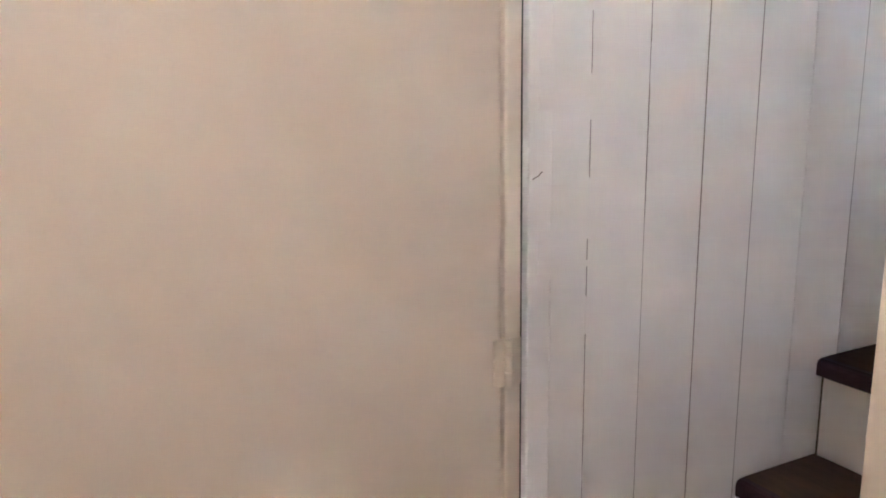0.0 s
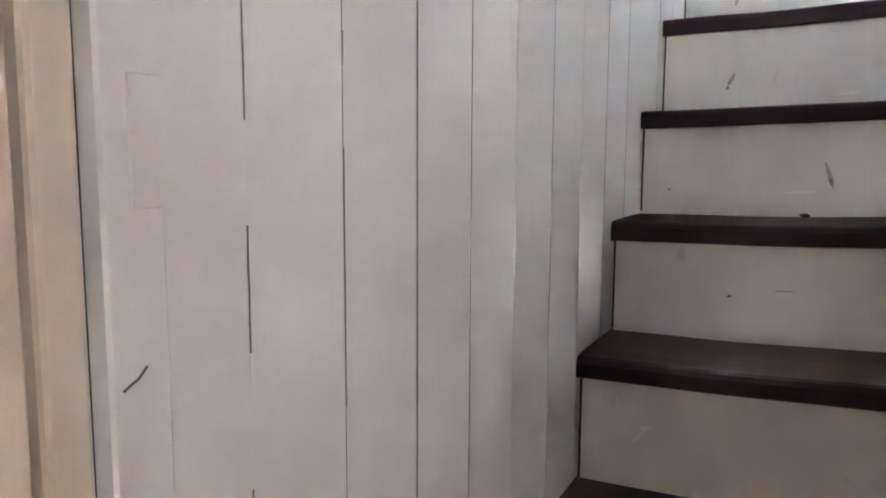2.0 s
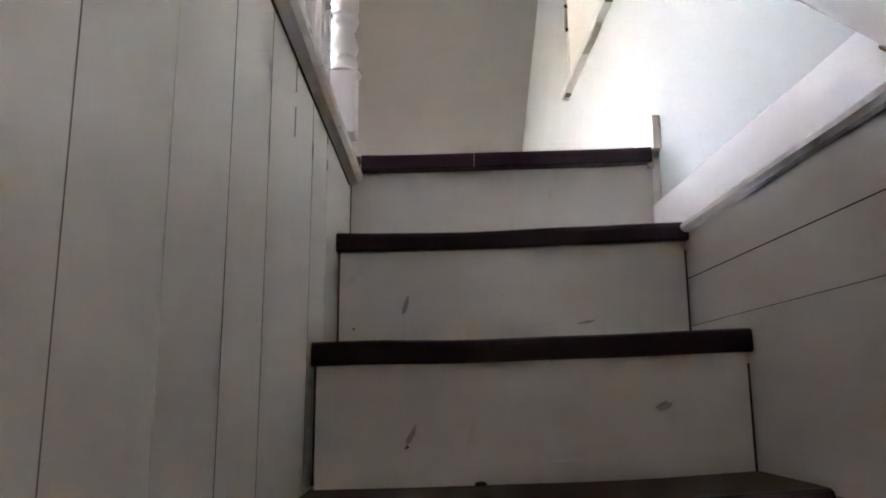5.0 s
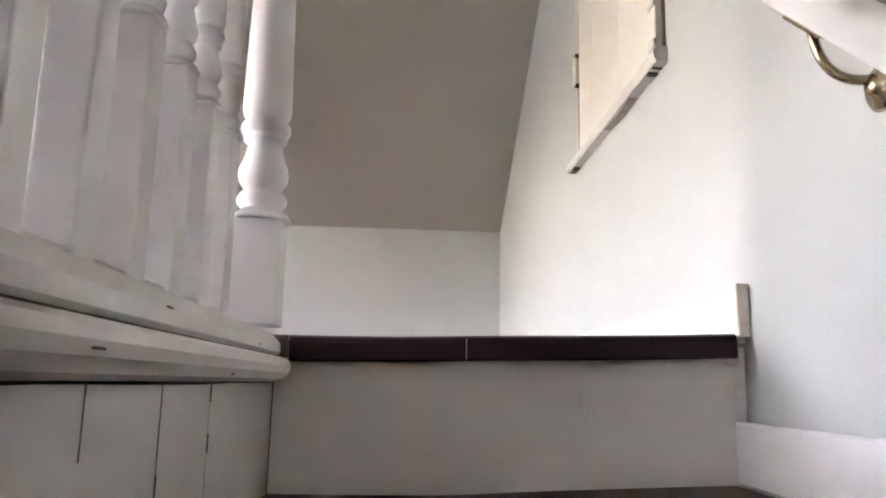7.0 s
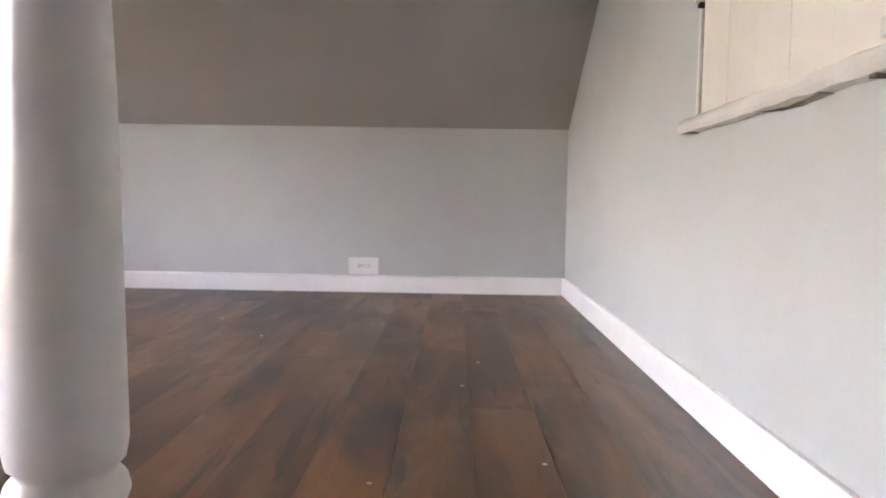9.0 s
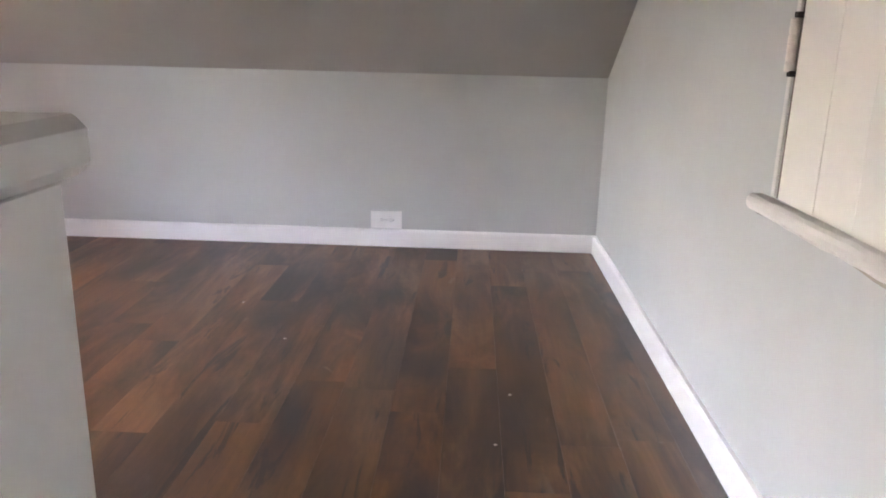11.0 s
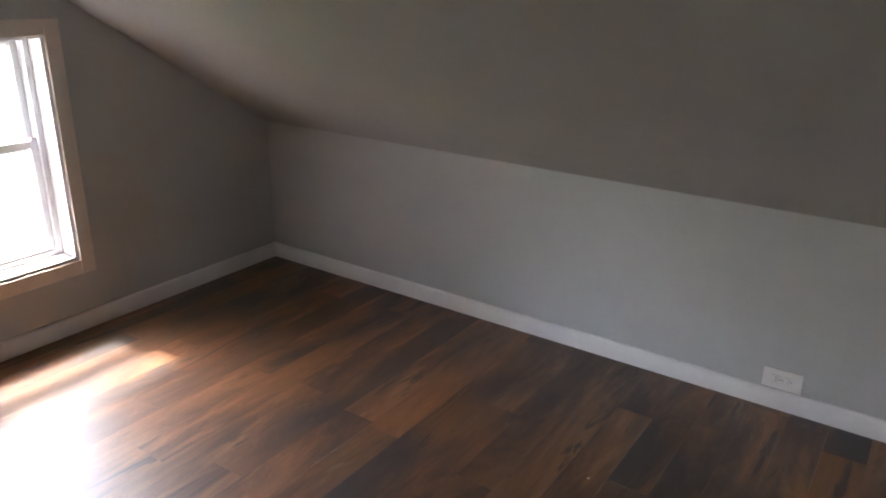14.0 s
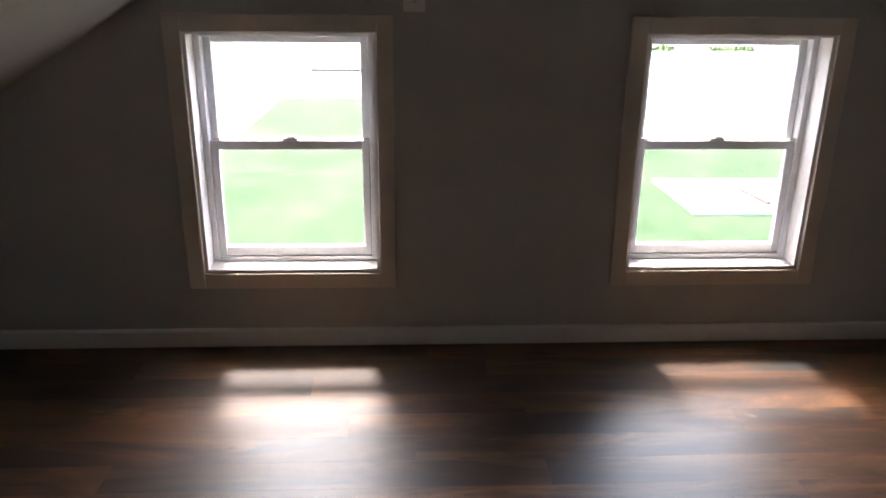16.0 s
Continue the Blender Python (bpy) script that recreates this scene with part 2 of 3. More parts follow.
def cut_many(bm, axis, step):
    """Slices all faces at even steps along an axis, so that edges can wander."""
    cs = [v.co[axis] for v in bm.verts]
    c = min(cs) + step
    while c < max(cs) - step * 0.3:
        no = Vector((0, 0, 0)); no[axis] = 1
        co = Vector((0, 0, 0)); co[axis] = c
        bmesh.ops.bisect_plane(bm, geom=bm.verts[:] + bm.edges[:] + bm.faces[:], plane_co=co, plane_no=no)
        c += step


def roof_z(y):
    return RIDGE - PITCH * abs(y - YC)


# ---- attic shell ----
def gable(name, x0, x1, holes, low, label):
    """A gable wall between x0 and x1 with rectangular holes (y0, y1, z0, z1) cut through."""
    bm = bmesh.new()
    ys = sorted({YS, YC, YN, *[h[0] for h in holes], *[h[1] for h in holes]})
    for a, b in zip(ys, ys[1:]):
        mids = [h for h in holes if h[0] <= (a + b) / 2 <= h[1]]
        if mids:
            h = mids[0]
            prism(bm, [(a, low), (b, low), (b, h[2]), (a, h[2])], "x", x0, x1)
            prism(bm, [(a, h[3]), (b, h[3]), (b, roof_z(b)), (a, roof_z(a))], "x", x0, x1)
        else:
            prism(bm, [(a, low), (b, low), (b, roof_z(b)), (a, roof_z(a))], "x", x0, x1)
    bmesh.ops.remove_doubles(bm, verts=bm.verts, dist=1e-5)
    return setting(name, bm, M_WALL, label, "wall")


WIN = [(-0.564, 0.064), (0.963, 1.610)]
WZ0, WZ1 = 0.294, 1.131
gable("wall_west", XW - 0.16, XW, [(a, b, WZ0, WZ1) for a, b in WIN], -0.25, "pale grey painted gable wall with two windows")
gable("wall_east", XE, XE + 0.14, [], -2.1, "pale grey painted gable wall beside the stairs")
setting("wall_north", box(bmesh.new(), XW - 0.16, XE + 0.14, YN, YN + 0.12, -0.25, KNEE + 0.08), M_WALL, "low pale grey painted knee wall", "wall")
setting("wall_south", box(bmesh.new(), XW - 0.16, XE + 0.14, YS - 0.10, YS, 0.0, roof_z(YS) + 0.05), M_WALL, "low pale grey painted knee wall", "wall")
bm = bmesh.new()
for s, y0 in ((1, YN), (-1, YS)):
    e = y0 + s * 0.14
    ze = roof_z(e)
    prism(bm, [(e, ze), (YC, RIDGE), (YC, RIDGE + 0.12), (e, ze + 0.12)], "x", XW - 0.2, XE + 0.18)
setting("ceiling", bm, M_CEIL, "sloped grey painted attic ceiling, toned darker for shade", "ceiling")

bm = bmesh.new()
box(bm, XW, -0.045, YS, YN, -0.22, -0.006)
box(bm, -0.045, XE, 0.06, YN, -0.22, -0.006)
box(bm, -0.045, 0.0215, 0.0225, 0.0595, -0.03, -0.006)
floor = setting("floor", bm, M_SUB, "dark brown wood-look plank floor", "floor")


def baseboard(name, x0, x1, y0, y1, axis):
    bm = bmesh.new()
    z = 0.074
    if axis == "y":
        s = 1 if x1 > x0 else -1
        prism(bm, [(x0, 0.004), (x0 + s * 0.014, 0.004), (x0 + s * 0.014, z - 0.008), (x0 + s * 0.009, z), (x0, z)], "y", y0, y1)
    else:
        s = 1 if y1 > y0 else -1
        prism(bm, [(y0, 0.004), (y0 + s * 0.014, 0.004), (y0 + s * 0.014, z - 0.008), (y0 + s * 0.009, z), (y0, z)], "x", x0, x1)
    cut_many(bm, 1 if axis == "y" else 0, 0.3)
    return setting(name, bm, M_TRIM, "white painted wooden baseboard", "baseboard")


baseboard("baseboard_north", XW, XE, YN, YN - 1, "x")
baseboard("baseboard_west", XW, XW + 1, YS, YN, "y")
baseboard("baseboard_east", XE, XE - 1, 0.031, YN, "y")
baseboard("baseboard_south", XW, -0.05, YS, YS + 1, "x")
setting("baseboard_end_block", box(bmesh.new(), XE - 0.019, XE - 0.001, 0.010, 0.030, 0.012, 0.086, 0.002), M_CASING, "cream unpainted end of the baseboard", "trim")


# ---- windows ----
def window(name, y0, y1, label):
    win = new(name)
    win.location = (XW - 0.11, (y0 + y1) / 2, WZ0)
    bpy.context.view_layer.update()
    tagged(win, label, "window", kind="structure")
    c = 0.057
    casing = part("casing", box(bmesh.new(), XW, XW + 0.016, y0 - c, y0, WZ0 - c, WZ1 + c, 0.002), M_CASING, win, "flat cream painted window casing")
    part("casing", box(bmesh.new(), XW, XW + 0.016, y1, y1 + c, WZ0 - c, WZ1 + c, 0.002), M_CASING, win)
    part("casing", box(bmesh.new(), XW, XW + 0.0158, y0, y1, WZ1, WZ1 + c, 0.002), M_CASING, win)
    part("casing", box(bmesh.new(), XW, XW + 0.0158, y0, y1, WZ0 - c, WZ0, 0.002), M_CASING, win)
    # reveal boards
    d0, d1 = XW - 0.158, XW + 0.004
    part("jamb", box(bmesh.new(), d0, d1, y0, y0 + 0.012, WZ0, WZ1), M_TRIM, win)
    part("jamb", box(bmesh.new(), d0, d1, y1 - 0.012, y1, WZ0, WZ1), M_TRIM, win)
    part("head", box(bmesh.new(), d0, d1, y0 + 0.012, y1 - 0.012, WZ1 - 0.008, WZ1), M_TRIM, win)
    part("sill", box(bmesh.new(), d0, d1 + 0.003, y0 + 0.012, y1 - 0.012, WZ0, WZ0 + 0.014, 0.002), M_TRIM, win, "white painted window sill")
    a, b = y0 + 0.012, y1 - 0.012
    z0, z1 = WZ0 + 0.014, WZ1 - 0.008
    zm = 0.740
    xf = XW - 0.10
    bm = bmesh.new()
    box(bm, xf - 0.045, xf + 0.02, a, a + 0.022, z0, z1, 0.002)
    box(bm, xf - 0.045, xf + 0.02, b - 0.022, b, z0, z1, 0.002)
    box(bm, xf - 0.045, xf + 0.02, a + 0.022, b - 0.022, z1 - 0.012, z1, 0.002)
    box(bm, xf - 0.045, xf + 0.02, a + 0.022, b - 0.022, z0, z0 + 0.018, 0.002)
    part("window_frame", bm, M_VINYL, win, "white vinyl window frame")
    for nm, xs, lo, hi in (("upper_sash", xf - 0.032, zm - 0.018, z1 - 0.012), ("lower_sash", xf - 0.004, z0 + 0.018, zm + 0.018)):
        bm = bmesh.new()
        st = 0.027
        box(bm, xs - 0.012, xs + 0.014, a + 0.022, a + 0.022 + st, lo, hi, 0.003)
        box(bm, xs - 0.012, xs + 0.014, b - 0.022 - st, b - 0.022, lo, hi, 0.003)
        box(bm, xs - 0.012, xs + 0.0138, a + 0.022 + st, b - 0.022 - st, lo, lo + (0.036 if nm == "lower_sash" else 0.032), 0.003)
        box(bm, xs - 0.012, xs + 0.0138, a + 0.022 + st, b - 0.022 - st, hi - (0.034 if nm == "lower_sash" else 0.022), hi, 0.003)
        sash = part(nm, bm, M_VINYL, win)
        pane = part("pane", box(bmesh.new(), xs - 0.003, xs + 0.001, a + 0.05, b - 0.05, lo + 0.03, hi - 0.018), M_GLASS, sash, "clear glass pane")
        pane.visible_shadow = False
        if nm == "lower_sash":
            bm = bmesh.new()
            ym = (a + b) / 2
            box(bm, xs - 0.006, xs + 0.016, ym - 0.028, ym + 0.028, hi, hi + 0.009, 0.003)
            box(bm, xs + 0.002, xs + 0.018, ym - 0.012, ym + 0.02, hi + 0.009, hi + 0.016, 0.003)
            part("sash_lock", bm, M_STEEL, sash, "grey metal sash lock")
            for yy in (a + 0.03, b - 0.045):
                part("tilt_latch", box(bmesh.new(), xs - 0.004, xs + 0.012, yy, yy + 0.03, hi, hi + 0.006, 0.002), M_STEEL, sash)
    return win


window("window_1", *WIN[0], "white double-hung window with cream casing over the lawn")
window("window_2", *WIN[1], "white double-hung window with cream casing by the corner")


# ---- stairs ----
def staircase():
    st = thing("staircase", (W / 2, -0.9, LOW), "steep boxed stairs with dark treads and white risers", "staircase")
    rows = NOSES + [(0.0, 0.0)]
    for i, (y, z) in enumerate(rows):
        last = i == len(rows) - 1
        back = 0.062 if last else rows[i + 1][0] + 0.034
        x0, x1 = (0.026, 0.626) if last else (0.003, W - 0.001)
        bm = bmesh.new()
        n = 24
        prof = [(0.0, -0.031), (-0.0, -0.010), (0.003, -0.003), (0.010, 0.0), (0.020, 0.0004), (0.05, 0.0008), (back - y, 0.0), (back - y, -0.033), (0.004, -0.034)]
        rings = []
        for k in range(n + 1):
            x = x0 + (x1 - x0) * k / n
            sag = 0.0035 * noise.noise(Vector((x * 5, i * 3.7, 0.3))) - 0.004 * math.sin(math.pi * k / n)
            rings.append([bm.verts.new((x, y + dy + 0.003 * noise.noise(Vector((x * 6, i * 5.1, 2))), z + dz - 0.002 + 0.018 * k / n + (sag if dz > -0.02 else sag * 0.7))) for dy, dz in prof])
        for a, b in zip(rings, rings[1:]):
            for k in range(len(prof)):
                bm.faces.new((a[k], a[(k + 1) % len(prof)], b[(k + 1) % len(prof)], b[k]))
        bm.faces.new(rings[0])
        bm.faces.new(list(reversed(rings[-1])))
        bmesh.ops.recalc_face_normals(bm, faces=bm.faces)
        tread = part("tread", bm, M_FLOOR if last else M_TREAD, st, "worn brown painted wooden tread with dark edge")
        tread.data.materials.append(M_NOSE)
        for p in tread.data.polygons:
            c = p.center
            if c.y < y + 0.016 or c.z < z - 0.012:
                p.material_index = 1
        # riser under this tread
        low = rows[i - 1][1] if i else LOW
        yr = (y + 0.030) if last else (y + 0.016)
        bm = box(bmesh.new(), 0.009 if not last else 0.004, W - 0.006 if not last else 0.632, yr, yr + 0.016, low - 0.004, z - 0.014)
        cut_many(bm, 0, 0.05)
        cut_many(bm, 2, 0.05)
        wobble(bm, 0.002, 7, 1)
        part("riser", bm, M_RISER, st, "white painted riser with scuffs")
        # dark strips fill both side gaps to paint in their shade
        if not last:
            part("gap", box(bmesh.new(), 0.0055, 0.0092, yr - 0.0012, yr + 0.012, low + 0.002, z - 0.034), M_DARK, st, "dark strip for the shade in the gap beside the riser")
            part("gap", box(bmesh.new(), W - 0.0062, W - 0.0030, yr - 0.0012, yr + 0.012, low + 0.010, z - 0.034), M_DARK, st)
    part("nose_joint", box(bmesh.new(), 0.2575, 0.2585, -0.0026, 0.004, -0.030, -0.001), M_SMUDGE, st, "pale joint in the landing nosing")
    for a, e in ((0.05, 0.19), (0.20, 0.335), (0.35, 0.425), (0.445, 0.49), (0.53, 0.612)):
        bm = box(bmesh.new(), a, e, 0.0245, 0.031, -0.034, -0.0255)
        cut_many(bm, 0, 0.012)
        for v in bm.verts:
            v.co.z += 0.018 * v.co.x / W + (0.0022 * noise.noise(Vector((v.co.x * 60, 2, 1))) if v.co.z < -0.03 else 0)
        part("caulk", bm, M_TRIM, st, "ragged white caulk under the landing edge")
    for a, e in ((0.432, 0.462), (0.565, 0.606), (0.09, 0.125)):
        bm = box(bmesh.new(), a, e, 0.0238, 0.030, -0.0335, -0.030)
        for v in bm.verts:
            v.co.z += 0.018 * v.co.x / W
        part("caulk_gap", bm, M_GRIME_SHADE, st, "dark break in the caulk")
    part("end_chip", box(bmesh.new(), 0.621, 0.633, 0.012, 0.028, -0.028, 0.006, 0.002), M_CASING, st, "pale bare wood at the end of the landing")
    for i, x in ((5, 0.30), (5, 0.52), (6, 0.24), (4, 0.44), (7, 0.40)):
        y, z = rows[i + 1][0] + 0.010, rows[i][1]
        bm = bmesh.new()
        bmesh.ops.create_icosphere(bm, subdivisions=2, radius=1.0)
        for v in bm.verts:
            v.co = Vector((x + v.co.x * 0.009 * (1 + 0.3 * noise.noise(v.co * 2 + Vector((i, x, 0)))), y + v.co.y * 0.005, z + 0.009 * x / W + v.co.z * 0.004))
        part("lump", bm, M_TREAD, st, "brown paint lump at the back of a tread", True)
    # smears on the riser faces: riser, x, z, length, width, lean, material
    for i, x, z, ln, wd, lean, m in ((7, 0.143, -0.545, 0.034, 0.007, 62, M_SMUDGE), (7, 0.137, -0.560, 0.008, 0.003, 30, M_GRIME_SHADE), (6, 0.335, -0.735, 0.046, 0.009, 112, M_SMUDGE), (6, 0.338, -0.745, 0.012, 0.006, 110, M_GRIME_SHADE),
                                     (5, 0.198, -0.930, 0.007, 0.003, 10, M_GRIME_SHADE), (4, 0.10, -1.12, 0.042, 0.004, 50, M_TRIM), (4, 0.108, -1.108, 0.020, 0.003, 10, M_TRIM), (7, 0.50, -0.505, 0.022, 0.010, 20, M_SMUDGE),
                                     (6, 0.06, -0.765, 0.004, 0.003, 0, M_GRIME_SHADE), (5, 0.28, -0.915, 0.030, 0.002, 2, M_SMUDGE), (8, 0.125, -0.335, 0.034, 0.008, 75, M_SMUDGE), (8, 0.36, -0.37, 0.06, 0.004, 5, M_OLDWHITE),
                                     (6, 0.29, -0.765, 0.05, 0.004, 3, M_TRIM), (7, 0.36, -0.578, 0.05, 0.003, 4, M_TRIM), (8, 0.44, -0.365, 0.03, 0.005, 10, M_SMUDGE), (8, 0.035, -0.375, 0.004, 0.004, 0, M_GRIME_SHADE)):
        y = rows[i][0] + 0.0128
        d = Vector((math.cos(radians(lean)), 0, math.sin(radians(lean))))
        u = Vector((-d.z, 0, d.x))
        bm = bmesh.new()
        ring = []
        for k in range(16):
            an = 2 * math.pi * k / 16
            wob = 1 + 0.55 * noise.noise(Vector((3 * math.cos(an), 3 * math.sin(an), i * 5 + x * 31)))
            ring.append(Vector((x, y, z)) + d * (ln / 2) * math.cos(an) * wob + u * (wd / 2) * math.sin(an) * wob)
        front = [bm.verts.new(p) for p in ring]
        back = [bm.verts.new(p + Vector((0, 0.006, 0))) for p in ring]
        bm.faces.new(front)
        for k in range(16):
            bm.faces.new((front[k], back[k], back[(k + 1) % 16], front[(k + 1) % 16]))
        bmesh.ops.recalc_face_normals(bm, faces=bm.faces)
        part("scuff", bm, m, st, "small scuff on a white riser")
    return st


staircase()
# added, unseen: stops daylight leaking up through the gaps beside the risers
setting("understair_light_block", box(bmesh.new(), -0.055, XE + 0.14, 0.075, 0.13, LOW - 0.1, -0.2), M_DARK, "added unseen dark wall keeping outside light from under the stairs", "wall")
setting("stair_end_strip", box(bmesh.new(), 0.6335, XE, 0.034, 0.058, -0.2, -0.001, 0.002), M_TRIM, "white painted strip beside the top riser", "trim")
setting("stair_backing", box(bmesh.new(), 0.002, W + 0.03, -1.72, -1.70, LOW - 0.1, -1.86), M_DARK, "dark boards under the stairs", "wall")


def board_wall_left():
    w = setting("wall_stair_west", box(bmesh.new(), -0.055, -0.014, YD, 0.055, LOW, -0.05), M_DARK, "white painted vertical board wall", "wall")
    joints = [-1.782, -1.716, -1.609, -1.493, -1.378, -1.252, -1.120, -0.985, -0.845, -0.702, -0.567, -0.431, -0.290, -0.150, 0.045]
    gaps = [0.5, 0.3, 0.8, 1.4, 1.0, 0.5, 1.2, 0.6, 0.8, 1.3, 0.6, 0.7, 0.4, 0.4, 0.5]
    for i, (a, b) in enumerate(zip(joints, joints[1:])):
        ga, gb = gaps[i] / 2000, gaps[i + 1] / 2000
        dx = 0.0010 * noise.noise(Vector((i * 3.3, 0, 1)))
        bm = box(bmesh.new(), -0.014, 0.0 + dx, a + ga, b - gb, LOW, -0.052)
        cut_many(bm, 2, 0.15)
        for v in bm.verts:
            v.co.y += 0.0007 * noise.noise(Vector((i * 2.0 + (v.co.y > (a + b) / 2), v.co.z * 3, 0.5)))
        part("board", bm, M_BOARD, w)
    part("jamb", box(bmesh.new(), -0.014, 0.003, YD + 0.003, -1.783, LOW, -0.052, 0.002), M_BOARD, w, "white painted door jamb")
    # strips fill the wider joints flush and carry their shade as colour
    for y, g in zip(joints, gaps):
        if g >= 0.7:
            part("joint", box(bmesh.new(), -0.013, 0.0006 if g > 0.65 else -0.0008, y - g / 2600, y + g / 2600, LOW, -0.053), M_SEAM, w)
    # open stretches of the tight joints: proud slivers coloured as their shade
    for y, z0, z1 in ((-1.716, -0.685, -0.600), (-1.716, -0.832, -0.750), (-1.717, -0.955, -0.923), (-1.717, -1.010, -0.965), (-1.717, -1.40, -1.07), (-1.609, -0.640, -0.615), (-1.609, -0.90, -0.70), (-0.567, -0.105, -0.064), (-0.567, -0.165, -0.125), (-0.431, -0.150, -0.128), (-0.290, -0.125, -0.108), (-0.290, -0.080, -0.064)):
        bm = box(bmesh.new(), -0.0005, 0.0014, y - 0.0002, y + 0.0002, z0, z1)
        cut_many(bm, 2, 0.02)
        for v in bm.verts:
            v.co.y += 0.0006 * noise.noise(v.co * 40)
        part("crack", bm, M_SEAM, w, "dark sliver for the shade of an open crack between boards")
    bm = tube(bmesh.new(), [(0.0034, -1.816, -0.829), (0.0034, -1.811, -0.8265), (0.0034, -1.806, -0.8245), (0.0034, -1.800, -0.819)], 0.0008, 6, 0.9)
    part("scratch", bm, M_GRIME_SHADE, w, "short dark scratch on the jamb")
    return w


board_wall_left()


def board_wall_right():
    w = setting("wall_stair_east", box(bmesh.new(), W + 0.014, XE, YD, 0.03, LOW, -0.205), M_DARK, "white painted horizontal board wall", "wall")
    zs = [LOW, -1.86, -1.68, -1.50, -1.32, -1.14, -0.955, -0.775, -0.602, -0.372, -0.288, -0.205]
    for i, (a, b) in enumerate(zip(zs, zs[1:])):
        g = 0.0005 if i == 9 else (0.0008, 0.0014, 0.0011, 0.0013)[i % 4]
        bm = box(bmesh.new(), W + 0.0012 * noise.noise(Vector((i * 2.7, 4, 1))), W + 0.014, YD + 0.02, 0.03, a + g, b - g)
        part("board", bm, M_BOARD, w)
        # near-black strip fills each joint in place of the shade in it
        if i:
            part("joint", box(bmesh.new(), W - 0.0006, W + 0.013, YD + 0.02, 0.03, a - g + 0.0003, a + g - 0.0003), M_DARK, w)
    return w


board_wall_right()
bm = prism(bmesh.new(), [(W - 0.010, -0.208), (XE, -0.208), (XE, -0.188), (W - 0.004, -0.188), (W - 0.011, -0.190), (W - 0.016, -0.195), (W - 0.016, -0.202)], "y", YD + 0.02, -0.185)
cut_many(bm, 1, 0.12)
wobble(bm, 0.0015, 6, 2)
# solid dark strip draws the shadow line above the ledge
setting("ledge_groove_shade", box(bmesh.new(), XE - 0.0215, XE - 0.001, YD + 0.02, -0.14, -0.1885, -0.1845), M_DARK, "dark strip for the shadow line between the ledge and the skirting board", "trim")
setting("ledge", bm, M_RAIL, "narrow white painted ledge along the stair wall", "ledge")
bm = box(bmesh.new(), XE - 0.020, XE - 0.002, YD + 0.02, 0.046, -0.186, -0.104, 0.003)
cut_many(bm, 1, 0.15)
wobble(bm, 0.002, 5, 2)
setting("stair_skirt", bm, M_TRIM, "white painted skirting board above the ledge", "trim")

# cap moulding on the board wall
bm = prism(bmesh.new(), [(-0.055, -0.062), (0.004, -0.062), (0.018, -0.058), (0.025, -0.050), (0.027, -0.042), (0.024, -0.034), (0.016, -0.030), (-0.055, -0.030)], "y", YD, 0.020)
cut_many(bm, 1, 0.07)
wobble(bm, 0.002, 7, 0)
setting("cap_moulding", bm, M_OLDWHITE, "rounded white painted cap moulding with chips", "trim")
bm = prism(bmesh.new(), [(-0.062, -0.029), (0.008, -0.029), (0.013, -0.024), (0.012, -0.012), (-0.002, 0.003), (-0.062, 0.004)], "y", YD, 0.014)
cut_many(bm, 1, 0.07)
wobble(bm, 0.0015, 9, 0)
setting("shoe_board", bm, M_OLDWHITE, "white painted board under the balusters with old cracks", "trim")


for i, (y, z, ln, x) in enumerate(((-0.62, -0.046, 0.030, 0.0262), (-0.47, -0.012, 0.026, 0.0125), (-0.30, -0.055, 0.018, 0.0215), (-0.72, -0.010, 0.034, 0.0122), (-0.13, -0.020, 0.016, 0.0128), (-0.95, -0.040, 0.03, 0.0270))):
    bm = bmesh.new()
    bmesh.ops.create_icosphere(bm, subdivisions=2, radius=1.0)
    for v in bm.verts:
        k = 1 + 0.5 * noise.noise(v.co * 2.5 + Vector((i * 3, 0, 0)))
        v.co = Vector((x + v.co.x * 0.0006, y + v.co.y * ln / 3 * k, z + v.co.z * 0.0010 * k))
    setting("paint_chip", bm, M_GRIME_SHADE, "bare wood chip in the white moulding", "trim")

bm = box(bmesh.new(), 0.004, 0.0130, YD, 0.016, -0.0305, -0.0280)
cut_many(bm, 1, 0.05)
wobble(bm, 0.003, 11, 0)
setting("moulding_seam", bm, M_GRIME_SHADE, "dark old crack between moulding and board", "trim")
# thin dark strip painting the shadow below the cap moulding
bm = box(bmesh.new(), -0.010, 0.0030, YD, 0.018, -0.0636, -0.0610)
cut_many(bm, 1, 0.05)
wobble(bm, 0.002, 8, 2)
setting("moulding_shadow_gap", bm, M_DARK, "dark strip for the shade under the cap moulding", "trim")


